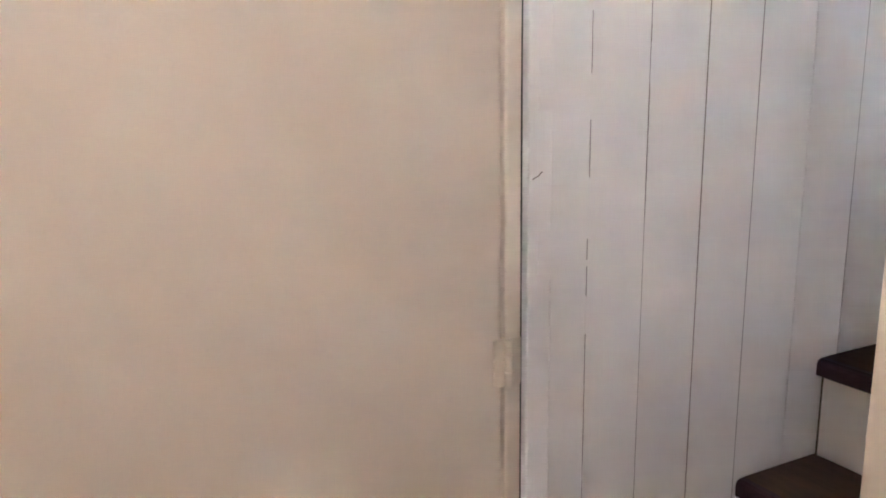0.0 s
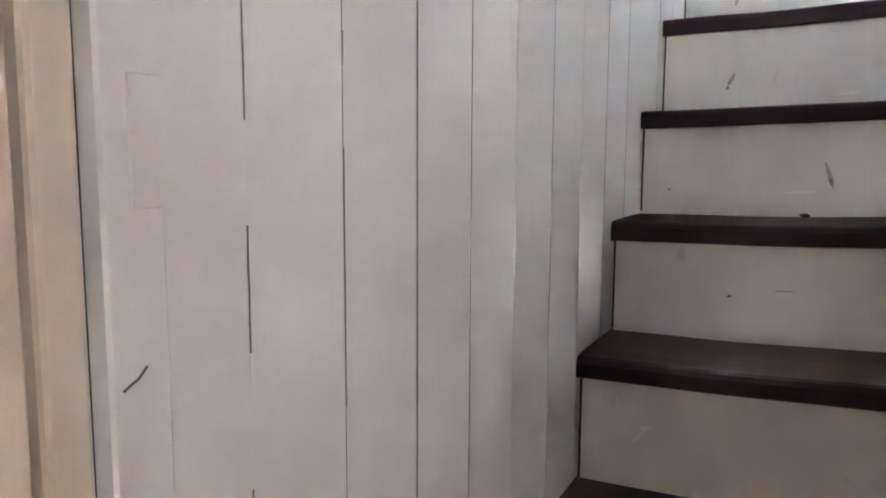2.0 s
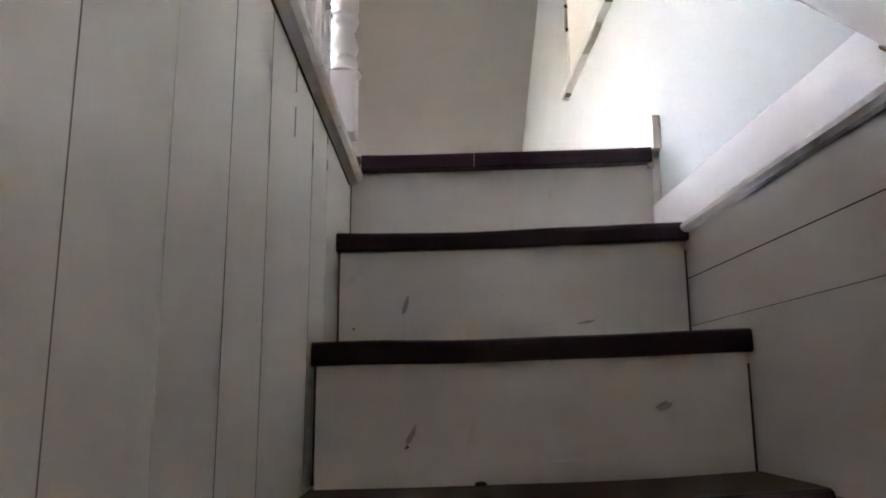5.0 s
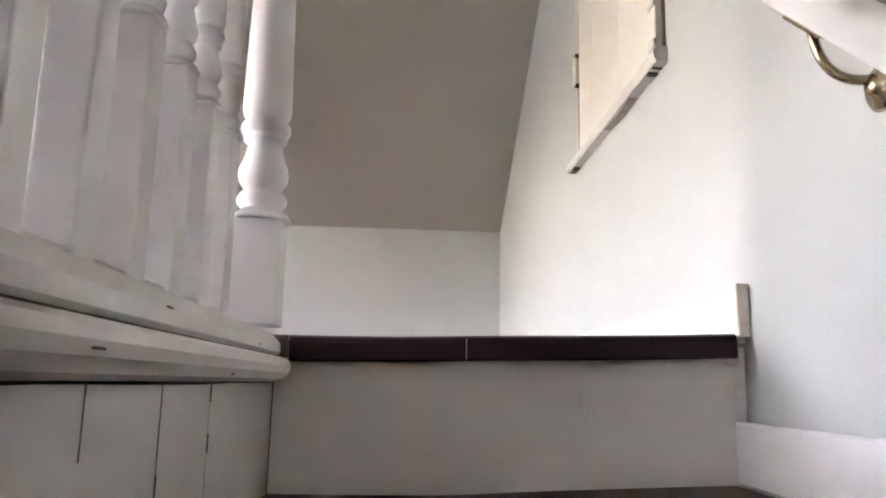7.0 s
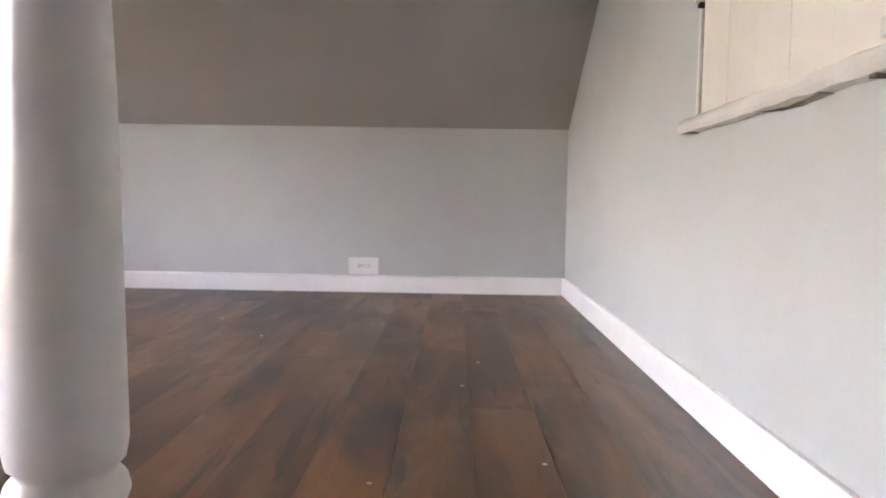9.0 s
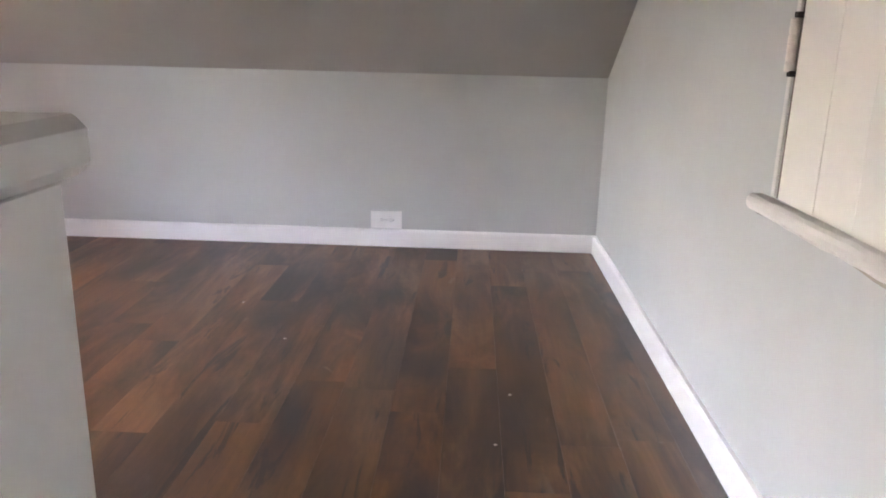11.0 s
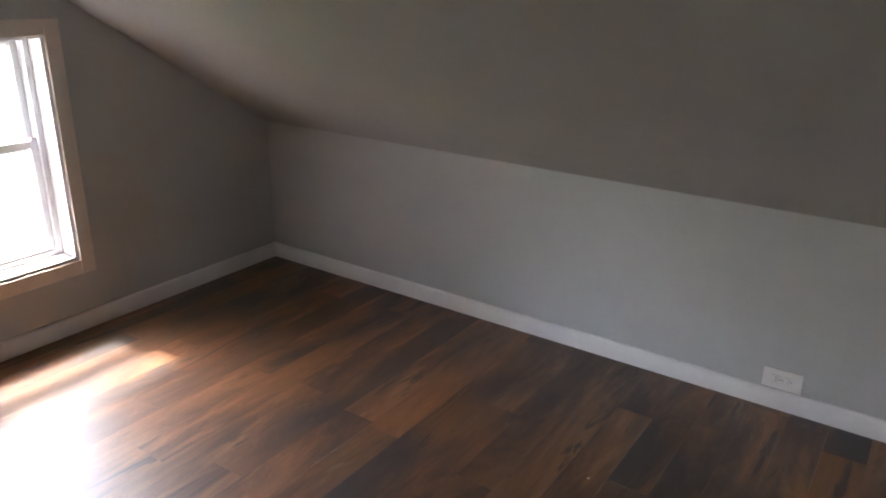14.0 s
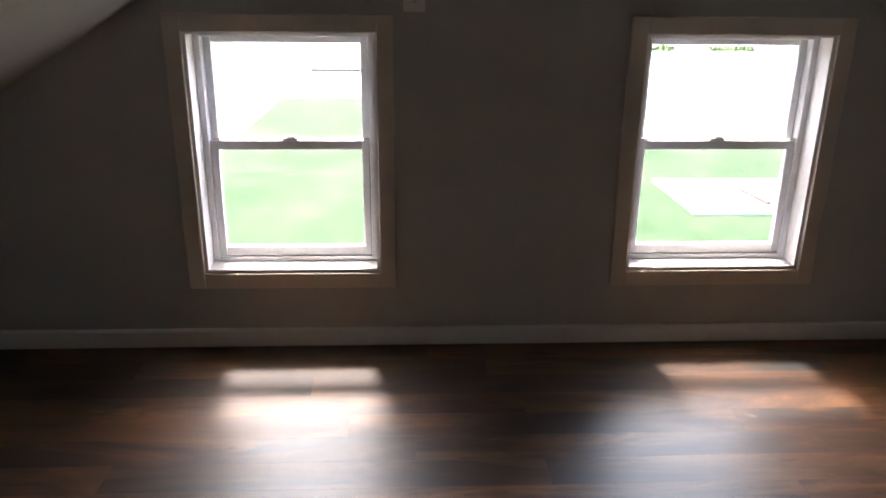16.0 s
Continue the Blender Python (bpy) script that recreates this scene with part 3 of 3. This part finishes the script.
# ---- balustrade ----
def turned(bm, cx, cy, half, z_sq, z_top, r, vase):
    """A square foot, a bead, a vase and a ring, then a tapering column with a small capital."""
    k = vase
    prof = [(half * 1.30, z_sq - 0.14 * k - 0.0005), (half * 1.12, z_sq - 0.06 * k), (half * 0.86, z_sq), (r * 0.86, z_sq + 0.03 * k),
            (r * 1.04, z_sq + 0.09 * k), (r * 1.07, z_sq + 0.16 * k), (r * 0.95, z_sq + 0.24 * k), (r * 0.80, z_sq + 0.28 * k), (r * 0.82, z_sq + 0.32 * k),
            (r * 1.00, z_sq + 0.40 * k), (r * 1.08, z_sq + 0.50 * k), (r * 1.02, z_sq + 0.62 * k), (r * 0.84, z_sq + 0.76 * k), (r * 0.74, z_sq + 0.90 * k),
            (r * 0.74, z_sq + 0.97 * k), (r * 0.92, z_sq + 1.00 * k), (r * 0.93, z_sq + 1.04 * k), (r * 0.86, z_sq + 1.06 * k), (r * 1.0, z_sq + 1.10 * k), (r * 1.08, z_sq + 1.17 * k), (r * 1.02, z_sq + 1.25 * k),
            (r * 0.88, z_sq + 1.30 * k), (r * 0.86, z_sq + 1.33 * k), (r * 1.0, z_sq + 1.37 * k), (r * 1.06, z_sq + 1.48 * k)]
    mid = (z_sq + z_top) / 2
    prof += [(r * 1.02, mid - 0.06), (r * 0.93, mid + 0.06), (r * 0.76, z_top - 0.07), (r * 0.95, z_top - 0.058), (r * 0.95, z_top - 0.046),
             (r * 0.75, z_top - 0.034), (half * 0.9, z_top - 0.012), (half * 1.25, z_top)]
    lathe(bm, prof, cx, cy, 24)


def balustrade():
    b = thing("balustrade", (0.0, -0.9, 0.0), "white painted balustrade with turned balusters along the stairwell", "balustrade")
    nx, ny, nh = -0.004, -0.089, 0.029
    bm = bmesh.new()
    turned(bm, nx, ny, nh, 0.142, 0.630, 0.0285, 0.088)
    post = part("newel_post", bm, M_RAIL, b, "white turned newel post")
    part("foot", box(bmesh.new(), nx - nh, nx + nh, ny - nh, ny + nh, 0.003, 0.1297, 0.0025, 2), M_RAIL, post)
    part("head", box(bmesh.new(), nx - nh, nx + nh, ny - nh, ny + nh, 0.629, 0.750, 0.002), M_RAIL, post)
    part("cap", box(bmesh.new(), nx - nh - 0.007, nx + nh + 0.007, ny - nh - 0.007, ny + nh + 0.007, 0.750, 0.768, 0.004), M_RAIL, post)
    first = None
    bx, bh, y_first, gap = -0.028, 0.0155, -0.202, 0.088
    for k in range(14):
        cy = y_first - gap * k
        if first is None:
            bm = bmesh.new()
            turned(bm, bx, cy, bh, 0.206, 0.600, 0.0152, 0.056)
            first = part("baluster", bm, M_RAIL, b, "slim white turned baluster")
            foot = part("foot", box(bmesh.new(), bx - bh, bx + bh, cy - bh, cy + bh, 0.003, 0.1982, 0.002, 2), M_RAIL, first)
            head = part("head", box(bmesh.new(), bx - bh, bx + bh, cy - bh, cy + bh, 0.599, 0.691, 0.0015), M_RAIL, first)
        else:
            ob = new("baluster", first.data)
            ob.parent = b
            ob.matrix_parent_inverse = b.matrix_world.inverted()
            ob.location = (0, -gap * k, 0)
            for nm, piece in (("foot", foot), ("head", head)):
                new(nm, piece.data).parent = ob
    for ob in (post, first):
        for p in ob.data.polygons:
            p.use_smooth = len(p.vertices) == 4
    bm = prism(bmesh.new(), [(-0.054, 0.690), (0.006, 0.690), (0.012, 0.707), (0.006, 0.728), (-0.010, 0.738), (-0.038, 0.738), (-0.054, 0.728), (-0.060, 0.707)], "y", -1.42, ny - nh)
    part("handrail", bm, M_RAIL, b, "white painted wooden handrail")
    for k in range(14):
        a = y_first - gap * k + bh
        e = a + (gap - 2 * bh if k else ny - nh - a)
        part("fillet", box(bmesh.new(), bx - 0.012, bx + 0.012, a, e, 0.003, 0.011, 0.001), M_OLDWHITE, b)
    return b


balustrade()


# ---- wall handrail ----
def wall_rail():
    h = thing("wall_handrail", (0.60, -0.8, -0.1), "grey-white painted round handrail on brass wall brackets", "handrail")
    def on(y):
        return Vector((0.585, y, 0.600 + 0.88 * y))
    bm = bmesh.new()
    tube(bm, [on(-1.62 + 1.52 * k / 10) for k in range(11)], 0.024, 16)
    part("rail", bm, M_RAIL, h, "", True)
    for yb in (-0.304, -0.90, -1.48):
        c = Vector((XE, yb, 0.600 + 0.88 * yb - 0.088))
        bm = bmesh.new()
        top = on(yb + 0.012)
        pts = []
        foot = c + Vector((-0.012, 0, 0.008))
        end = top + Vector((0, 0, -0.030))
        for k in range(11):
            u = k / 10
            mid = Vector((end.x, foot.y + (end.y - foot.y) * 0.25, foot.z - 0.012))
            pts.append(foot * (1 - u) ** 2 + mid * 2 * u * (1 - u) + end * u * u)
        tube(bm, pts, 0.0052, 10)
        br = part("bracket", bm, M_BRASS, h, "brass handrail bracket", True)
        bm = bmesh.new()
        lathe(bm, [(0.025, 0.0), (0.026, 0.003), (0.021, 0.008), (0.012, 0.011), (0.010, 0.014), (0.007, 0.018)], 0, 0, 24)
        for v in bm.verts:
            v.co = Vector((c.x - v.co.z, c.y + v.co.x, c.z + v.co.y))
        bmesh.ops.recalc_face_normals(bm, faces=bm.faces)
        part("rosette", bm, M_BRASS, br, "round polished brass wall plate", True)
        bm = bmesh.new()
        box(bm, 0.574, 0.596, yb - 0.012, yb + 0.046, -0.003, 0.001, 0.0008)
        for v in bm.verts:
            v.co.z += 0.600 + 0.88 * v.co.y - 0.0318
        part("saddle", bm, M_BRASS, br)
    return h


wall_rail()


# ---- hatch in the east gable ----
def hatch():
    h = thing("wall_hatch", (XE, 0.65, 0.53), "cream painted hatch door with peeling white frame on the gable wall", "hatch")
    y0, y1, z0, z1 = 0.332, 0.934, 0.562, 1.40
    edges = [y0, 0.455, 0.572, 0.690, 0.806, y1]
    for i, (a, b) in enumerate(zip(edges, edges[1:])):
        bm = box(bmesh.new(), XE - 0.008 + 0.0005 * (i % 2), XE - 0.0005, a + 0.0003, b - 0.0003, z0, z1, 0.0007)
        part("door_board", bm, M_HATCH, h, "cream painted upright board")
    # rounded sill with a broken lower edge, a little lower at the north end
    bm = bmesh.new()
    n = 44
    prof = [(0.0, 0.016), (0.021, 0.016), (0.027, 0.012), (0.030, 0.005), (0.029, -0.004), (0.024, -0.011), (0.0, -0.012)]
    rings = []
    for k in range(n + 1):
        y = 0.285 + 0.733 * k / n
        zc = 0.550 - 0.010 * k / n
        ragged = 0.5 + 0.5 * noise.noise(Vector((y * 17, 3.1, 0.4)))
        rings.append([bm.verts.new((XE - dx * (0.86 + 0.16 * ragged if k not in (0, n) else 0.9), y,
                                    zc + dz * (1.0 if dz > 0 else 0.75 + 0.6 * ragged) + 0.0025 * noise.noise(Vector((y * 23, dz * 60, 1.7))))) for dx, dz in prof])
    for a, b in zip(rings, rings[1:]):
        for k in range(len(prof)):
            bm.faces.new((a[k], a[(k + 1) % len(prof)], b[(k + 1) % len(prof)], b[k]))
    bm.faces.new(rings[0])
    bm.faces.new(list(reversed(rings[-1])))
    bmesh.ops.recalc_face_normals(bm, faces=bm.faces)
    part("sill", bm, M_OLDWHITE, h, "thick rounded white sill with peeling paint")
    # bare wood where the plaster has come away under the sill
    for a, e, deep in ((0.94, 1.010, 0.006), (0.80, 0.90, 0.002), (0.46, 0.66, 0.006), (0.335, 0.349, 0.009), (0.312, 0.317, 0.014)):
        bm = box(bmesh.new(), XE - 0.020, XE - 0.001, a, e, 0.534 - deep, 0.546)
        cut_many(bm, 1, 0.02)
        for v in bm.verts:
            if v.co.z < 0.54:
                u = (v.co.y - a) / (e - a)
                v.co.z += deep * (0.9 * (2 * u - 1) ** 2 + 0.35 * noise.noise(Vector((v.co.y * 40, 1, 2))))
        part("torn_edge", bm, M_SMUDGE if e - a > 0.08 else M_GRIME_SHADE, h, "bare dark wood under the sill")
    # north side: rebate filled with a strip in its shade colour, a pale stop strip, painted-over hinge
    part("rebate", box(bmesh.new(), XE - 0.0045, XE - 0.0005, y1 + 0.0005, y1 + 0.0135, z0, z1), M_GRIME_SHADE, h, "dark strip for the shade in the gap beside the hatch door")
    bm = box(bmesh.new(), XE - 0.009, XE - 0.001, y1 + 0.014, y1 + 0.030, z0, z1, 0.002)
    cut_many(bm, 2, 0.05)
    wobble(bm, 0.003, 12, 1)
    part("side_strip", bm, M_OLDWHITE, h, "pale side strip with worn paint")
    # south side: strip between two gaps filled dark as shade, with two rusty remains of a latch
    part("rebate", box(bmesh.new(), XE - 0.009, XE - 0.0005, y0 - 0.0075, y0 - 0.0005, z0, z1), M_GRIME_SHADE, h)
    bm = box(bmesh.new(), XE - 0.018, XE - 0.001, y0 - 0.030, y0 - 0.008, z0, z1, 0.003)
    cut_many(bm, 2, 0.05)
    wobble(bm, 0.003, 14, 1)
    part("side_strip", bm, M_HATCH, h, "cream side strip")
    part("rebate", box(bmesh.new(), XE - 0.004, XE - 0.0005, y0 - 0.041, y0 - 0.031, z0 + 0.01, z1), M_GRIME_SHADE, h)
    for zz, hh in ((0.572, 0.022), (0.655, 0.014)):
        bm = box(bmesh.new(), XE - 0.023, XE - 0.016, y0 - 0.034, y0 - 0.003, zz, zz + hh, 0.002)
        cut_many(bm, 1, 0.008)
        wobble(bm, 0.004, 60, 2)
        part("latch_remains", bm, M_OLDWHITE, h, "worn painted latch plate")
    for zz in (0.762, 1.22):
        bm = bmesh.new()
        yc = y1 + 0.010
        prof = []
        for k, (q, hh) in enumerate(((0.0, 0.014), (0.015, 0.014), (0.030, 0.026), (0.057, 0.012), (0.070, 0.010))):
            prof += [(0.0045, zz + q), (0.0068, zz + q + 0.001), (0.0068, zz + q + hh - 0.001), (0.0045, zz + q + hh)]
        lathe(bm, prof, XE - 0.016, yc, 14)
        box(bm, XE - 0.012, XE - 0.006, yc + 0.002, yc + 0.018, zz, zz + 0.082, 0.001)
        bmesh.ops.recalc_face_normals(bm, faces=bm.faces)
        hinge = part("hinge", bm, M_HATCH, h, "painted-over white hinge", False)
        # dark blocks stand for the recess shade above and below the hinge
        for q in (-0.007, 0.081):
            part("notch_shade", box(bmesh.new(), XE - 0.017, XE - 0.004, y1 + 0.0008, y1 + 0.0125, zz + q, zz + q + 0.009), M_DARK, hinge)
    return h


hatch()


# ---- outlets ----
def outlet(label, m, wide, tall, name="wall_outlet"):
    o = new(name)
    tagged(o, label, "outlet")
    bm = box(bmesh.new(), -wide / 2, wide / 2, -0.006, 0.0, -tall / 2, tall / 2, 0.002, 2)
    part("cover_plate", bm, M_PLATE, o)
    s = 1 if wide > tall else 0
    for k in (-1, 1):
        cx, cz = (k * 0.019, 0) if s else (0, k * 0.019)
        bm = box(bmesh.new(), cx - 0.0145, cx + 0.0145, -0.0085, -0.0055, cz - 0.014, cz + 0.014, 0.003, 2)
        rec = part("receptacle", bm, M_PLATE, o, "white receptacle with dark slots")
        bm = bmesh.new()
        for d in (-0.005, 0.005):
            if s:
                box(bm, cx - 0.004, cx + 0.004, -0.0088, -0.0084, d - 0.0009, d + 0.0009)
            else:
                box(bm, cx + d - 0.0009, cx + d + 0.0009, -0.0088, -0.0084, cz - 0.004, cz + 0.004)
        box(bm, cx + (0.007 if s else -0.002), cx + (0.011 if s else 0.002), -0.0088, -0.0084, cz - 0.002 - (0 if s else 0.008), cz + 0.002 - (0 if s else 0.008))
        part("slots", bm, M_DARK, rec)
    bm = bmesh.new()
    lathe(bm, [(0.003, 0.0), (0.003, 0.0008)], 0, 0, 12)
    for v in bm.verts:
        v.co = Vector((v.co.x, -0.006 - v.co.z, v.co.y))
    part("screw", bm, M_STEEL, o)
    o.matrix_basis = m
    return o


outlet("white double wall outlet set sideways above the baseboard", pose(-0.184, YN, 0.112), 0.124, 0.071)
outlet("white wall outlet high on the gable between the windows", pose(XW, 0.190, 1.255, 0, 0, 90), 0.07, 0.115)


# ---- hall below ----
setting("wall_hall_north", box(bmesh.new(), 0.550, 2.2, YD - 0.055, YD + 0.018, LOW, 0.32), M_HALL, "beige painted hall wall beside the stair doorway", "wall")
setting("lintel", box(bmesh.new(), -0.055, 0.550, YD - 0.055, YD + 0.018, 0.04, 0.32), M_HALL, "beige painted wall over the stair doorway", "wall")
setting("wall_hall_west", box(bmesh.new(), -0.16, -0.06, -3.6, YD, LOW, 0.32), M_HALL, "beige painted hall wall", "wall")
setting("wall_hall_south", box(bmesh.new(), -0.16, 2.3, -3.7, -3.6, LOW, 0.32), M_HALL, "beige painted hall wall", "wall")
setting("wall_hall_east", box(bmesh.new(), 2.2, 2.3, -3.6, YD, LOW, 0.32), M_HALL, "beige painted hall wall", "wall")
setting("hall_floor", box(bmesh.new(), -0.16, 2.3, -3.7, 0.13, LOW - 0.1, LOW), M_HALLFLOOR, "brown wooden hall floor", "floor")
setting("hall_ceiling", box(bmesh.new(), -0.16, 2.3, -3.7, YD - 0.055, 0.32, 0.42), M_CEIL, "white painted hall ceiling", "ceiling")


def stair_door():
    d = new("door_1")
    d.location = (-0.02, -1.848, LOW)
    bpy.context.view_layer.update()
    tagged(d, "beige painted door standing open against the hall wall", "door", kind="structure")
    bm = box(bmesh.new(), -0.036, 0.0, -2.520, -1.865, LOW + 0.012, 0.02, 0.002)
    part("leaf", bm, M_DOOR, d, "smooth beige painted door leaf")
    bm = box(bmesh.new(), -0.036, 0.004, -1.861, -1.834, LOW, 0.04, 0.004, 2)
    cut_many(bm, 2, 0.08)
    wobble(bm, 0.0015, 5, 1)
    part("hinge_strip", bm, M_DOOR, d, "rounded beige door stop beside the hinges")
    for z in (-1.125, -0.30):
        bm = bmesh.new()
        for k in range(3):
            lathe(bm, [(0.0072, z + 0.024 * k), (0.0078, z + 0.002 + 0.024 * k), (0.0078, z + 0.021 + 0.024 * k), (0.0068, z + 0.023 + 0.024 * k)], 0.006, -1.856, 12)
        box(bm, 0.0005, 0.005, -1.879, -1.834, z, z + 0.071, 0.0015)
        part("hinge", bm, M_DOOR, d, "painted-over beige door hinge")
    return d


stair_door()
for z in (-0.735, -0.975):
    setting("hinge_patch", box(bmesh.new(), 0.0028, 0.0042, -1.806, -1.784, z, z + 0.07, 0.0006), M_BOARD, "painted-over hinge mortise on the white jamb", "trim")


def ceiling_lamp():
    lamp = thing("ceiling_lamp", (1.2, -2.7, 0.32), "round warm glass ceiling lamp in the hall", "ceiling lamp")
    bm = bmesh.new()
    lathe(bm, [(0.06, 0.30), (0.065, 0.305), (0.065, 0.32)], 1.2, -2.7, 24)
    part("base", bm, M_BRASS, lamp)
    bm = bmesh.new()
    lathe(bm, [(0.02, 0.02), (0.07, 0.03), (0.11, 0.07), (0.125, 0.13), (0.11, 0.2), (0.07, 0.26), (0.05, 0.30)], 1.2, -2.7, 24)
    part("globe", bm, M_LAMP, lamp, "glowing glass globe", True)


ceiling_lamp()

# ---- outside ----
bm = bmesh.new()
bmesh.ops.create_grid(bm, x_segments=2, y_segments=2, size=2000)
for v in bm.verts:
    v.co.z = GROUND
setting("ground", bm, M_GRASS, "sunlit green lawn", "lawn")



def outside():
    rnd = random.Random(3)
    setting("driveway", box(bmesh.new(), -180, -24, -18, -6.6, GROUND - 0.1, GROUND + 0.03), M_GRAVEL, "pale gravel driveway", "road")
    setting("gravel_lot", box(bmesh.new(), -180, -40.5, -6.6, 90, GROUND - 0.1, GROUND + 0.035), M_GRAVEL, "pale gravel lot", "road")
    setting("gravel_yard", box(bmesh.new(), -40.4, -28.5, 3.5, 90, GROUND - 0.1, GROUND + 0.03), M_GRAVEL, "pale gravel yard", "road")
    pad = tagged(new("concrete_pad", mesh_of("concrete_pad", box(bmesh.new(), -22.3, -18.7, 7.7, 13.0, GROUND - 0.05, GROUND + 0.09, 0.02), M_CONC)), "pale square concrete pad in the lawn", "concrete pad")
    pipe = tube(bmesh.new(), [(-20.9, 9.88, GROUND + 0.15), (-20.1, 9.96, GROUND + 0.15), (-19.3, 10.02, GROUND + 0.15)], 0.06, 10)
    tagged(new("pipe", mesh_of("pipe", pipe, M_BARK)), "dark pipe lying on the concrete pad", "pipe")
    tree = thing("sapling", (-42.0, -6.9, GROUND), "small young tree by the driveway", "tree")
    part("trunk", tube(bmesh.new(), [(-42.0, -6.9, GROUND), (-41.98, -6.9, GROUND + 0.7), (-42.02, -6.9, GROUND + 1.6)], 0.04, 8), M_BARK, tree)
    bm = bmesh.new()
    for _ in range(260):
        th, u = rnd.uniform(0, 6.283), rnd.random() ** 0.5
        hh = rnd.uniform(0.0, 1.0)
        rr = u * (0.75 * math.sin(math.pi * min(1, 0.2 + hh * 0.8)))
        c = Vector((-42.0 + 0.6 * rr * math.cos(th), -6.9 + 0.6 * rr * math.sin(th), GROUND + 1.0 + hh * 1.0))
        n1 = Vector((rnd.uniform(-1, 1), rnd.uniform(-1, 1), rnd.uniform(-1, 1))).normalized()
        n2 = n1.orthogonal().normalized()
        k = rnd.uniform(0.04, 0.08)
        vs = [bm.verts.new(c + n1 * k), bm.verts.new(c + n2 * k * 0.6), bm.verts.new(c - n1 * k), bm.verts.new(c - n2 * k * 0.6)]
        bm.faces.new(vs)
    part("crown", bm, M_LEAF, tree)
    for i in range(6):
        y0 = -6.6 + i * 0.5
        log = tube(bmesh.new(), [(-53.4 + rnd.uniform(-0.3, 0.3), y0, GROUND + 0.13), (-53.0, y0 + 1.0 + rnd.uniform(0, 0.6), GROUND + 0.14)], 0.12, 9)
        tagged(new("log", mesh_of("log", log, M_BARK)), "dark log lying on pale ground", "log", "logs on the gravel")
    for x, y, n in ((-73, 24.0, 3.2), (-73, 31.2, 4.2)):
        bush = thing("bush", (x, y, GROUND), "low green bush beyond the gravel", "bush", "far bushes")
        bm = bmesh.new()
        for _ in range(220):
            c = Vector((x + rnd.gauss(0, 0.5), y + rnd.uniform(-n / 2, n / 2), GROUND + 0.1 + abs(rnd.gauss(0.12, 0.12))))
            n1 = Vector((rnd.uniform(-1, 1), rnd.uniform(-1, 1), rnd.uniform(-1, 1))).normalized()
            n2 = n1.orthogonal().normalized()
            k = rnd.uniform(0.15, 0.3)
            bm.faces.new([bm.verts.new(c + n1 * k), bm.verts.new(c + n2 * k * 0.6), bm.verts.new(c - n1 * k), bm.verts.new(c - n2 * k * 0.6)])
        part("foliage", bm, M_LEAF, bush)


outside()

def crumbs():
    for i, (x, y) in enumerate(((0.215, 1.10), (0.335, 0.64), (0.255, 1.33), (0.08, 0.55), (-0.55, 1.9), (-0.35, 1.62))):
        bm = bmesh.new()
        bmesh.ops.create_icosphere(bm, subdivisions=1, radius=0.0035)
        for v in bm.verts:
            v.co = Vector((x + v.co.x * (1.3 + 0.4 * noise.noise(v.co * 300 + Vector((i, 0, 0)))), y + v.co.y, 0.0012 + v.co.z * 0.4))
        tagged(new("paint_flake", mesh_of("paint_flake", bm, M_OLDWHITE)), "tiny white paint flake lying on the floor", "paint flake", "flakes on the floor")


crumbs()

# ---- floor planks ----
def planks():
    rnd = random.Random(7)
    wide = 0.122
    x = XW + 0.002
    col = 0
    while x < XE - 0.01:
        x1 = min(x + wide, XE - 0.002)
        segs = [(x, x1, YS + 0.003, YN - 0.003)]
        if x1 > -0.06:
            segs = [(x, x1, 0.064, YN - 0.003)]
            if x < -0.062:
                segs.append((x, -0.062, YS + 0.003, 0.064))
        for a, b, s, e in segs:
            y = s - rnd.random() * 1.2 if e - s > 2 else s - 0.5
            while y < e:
                p, q = max(y, s), min(y + 1.22, e)
                y += 1.22
                if q - p < 0.02:
                    continue
                bm = bmesh.new()
                bm = box(bm, a + 0.00018, b - 0.00018, p + 0.00018, q - 0.00018, -0.006, 0.0)
                part("plank", bm, M_FLOOR, floor)
        x = x1
        col += 1


planks()
part("plank", box(bmesh.new(), -0.0618, 0.0216, 0.0225, 0.0638, -0.006, 0.0), M_FLOOR, floor)
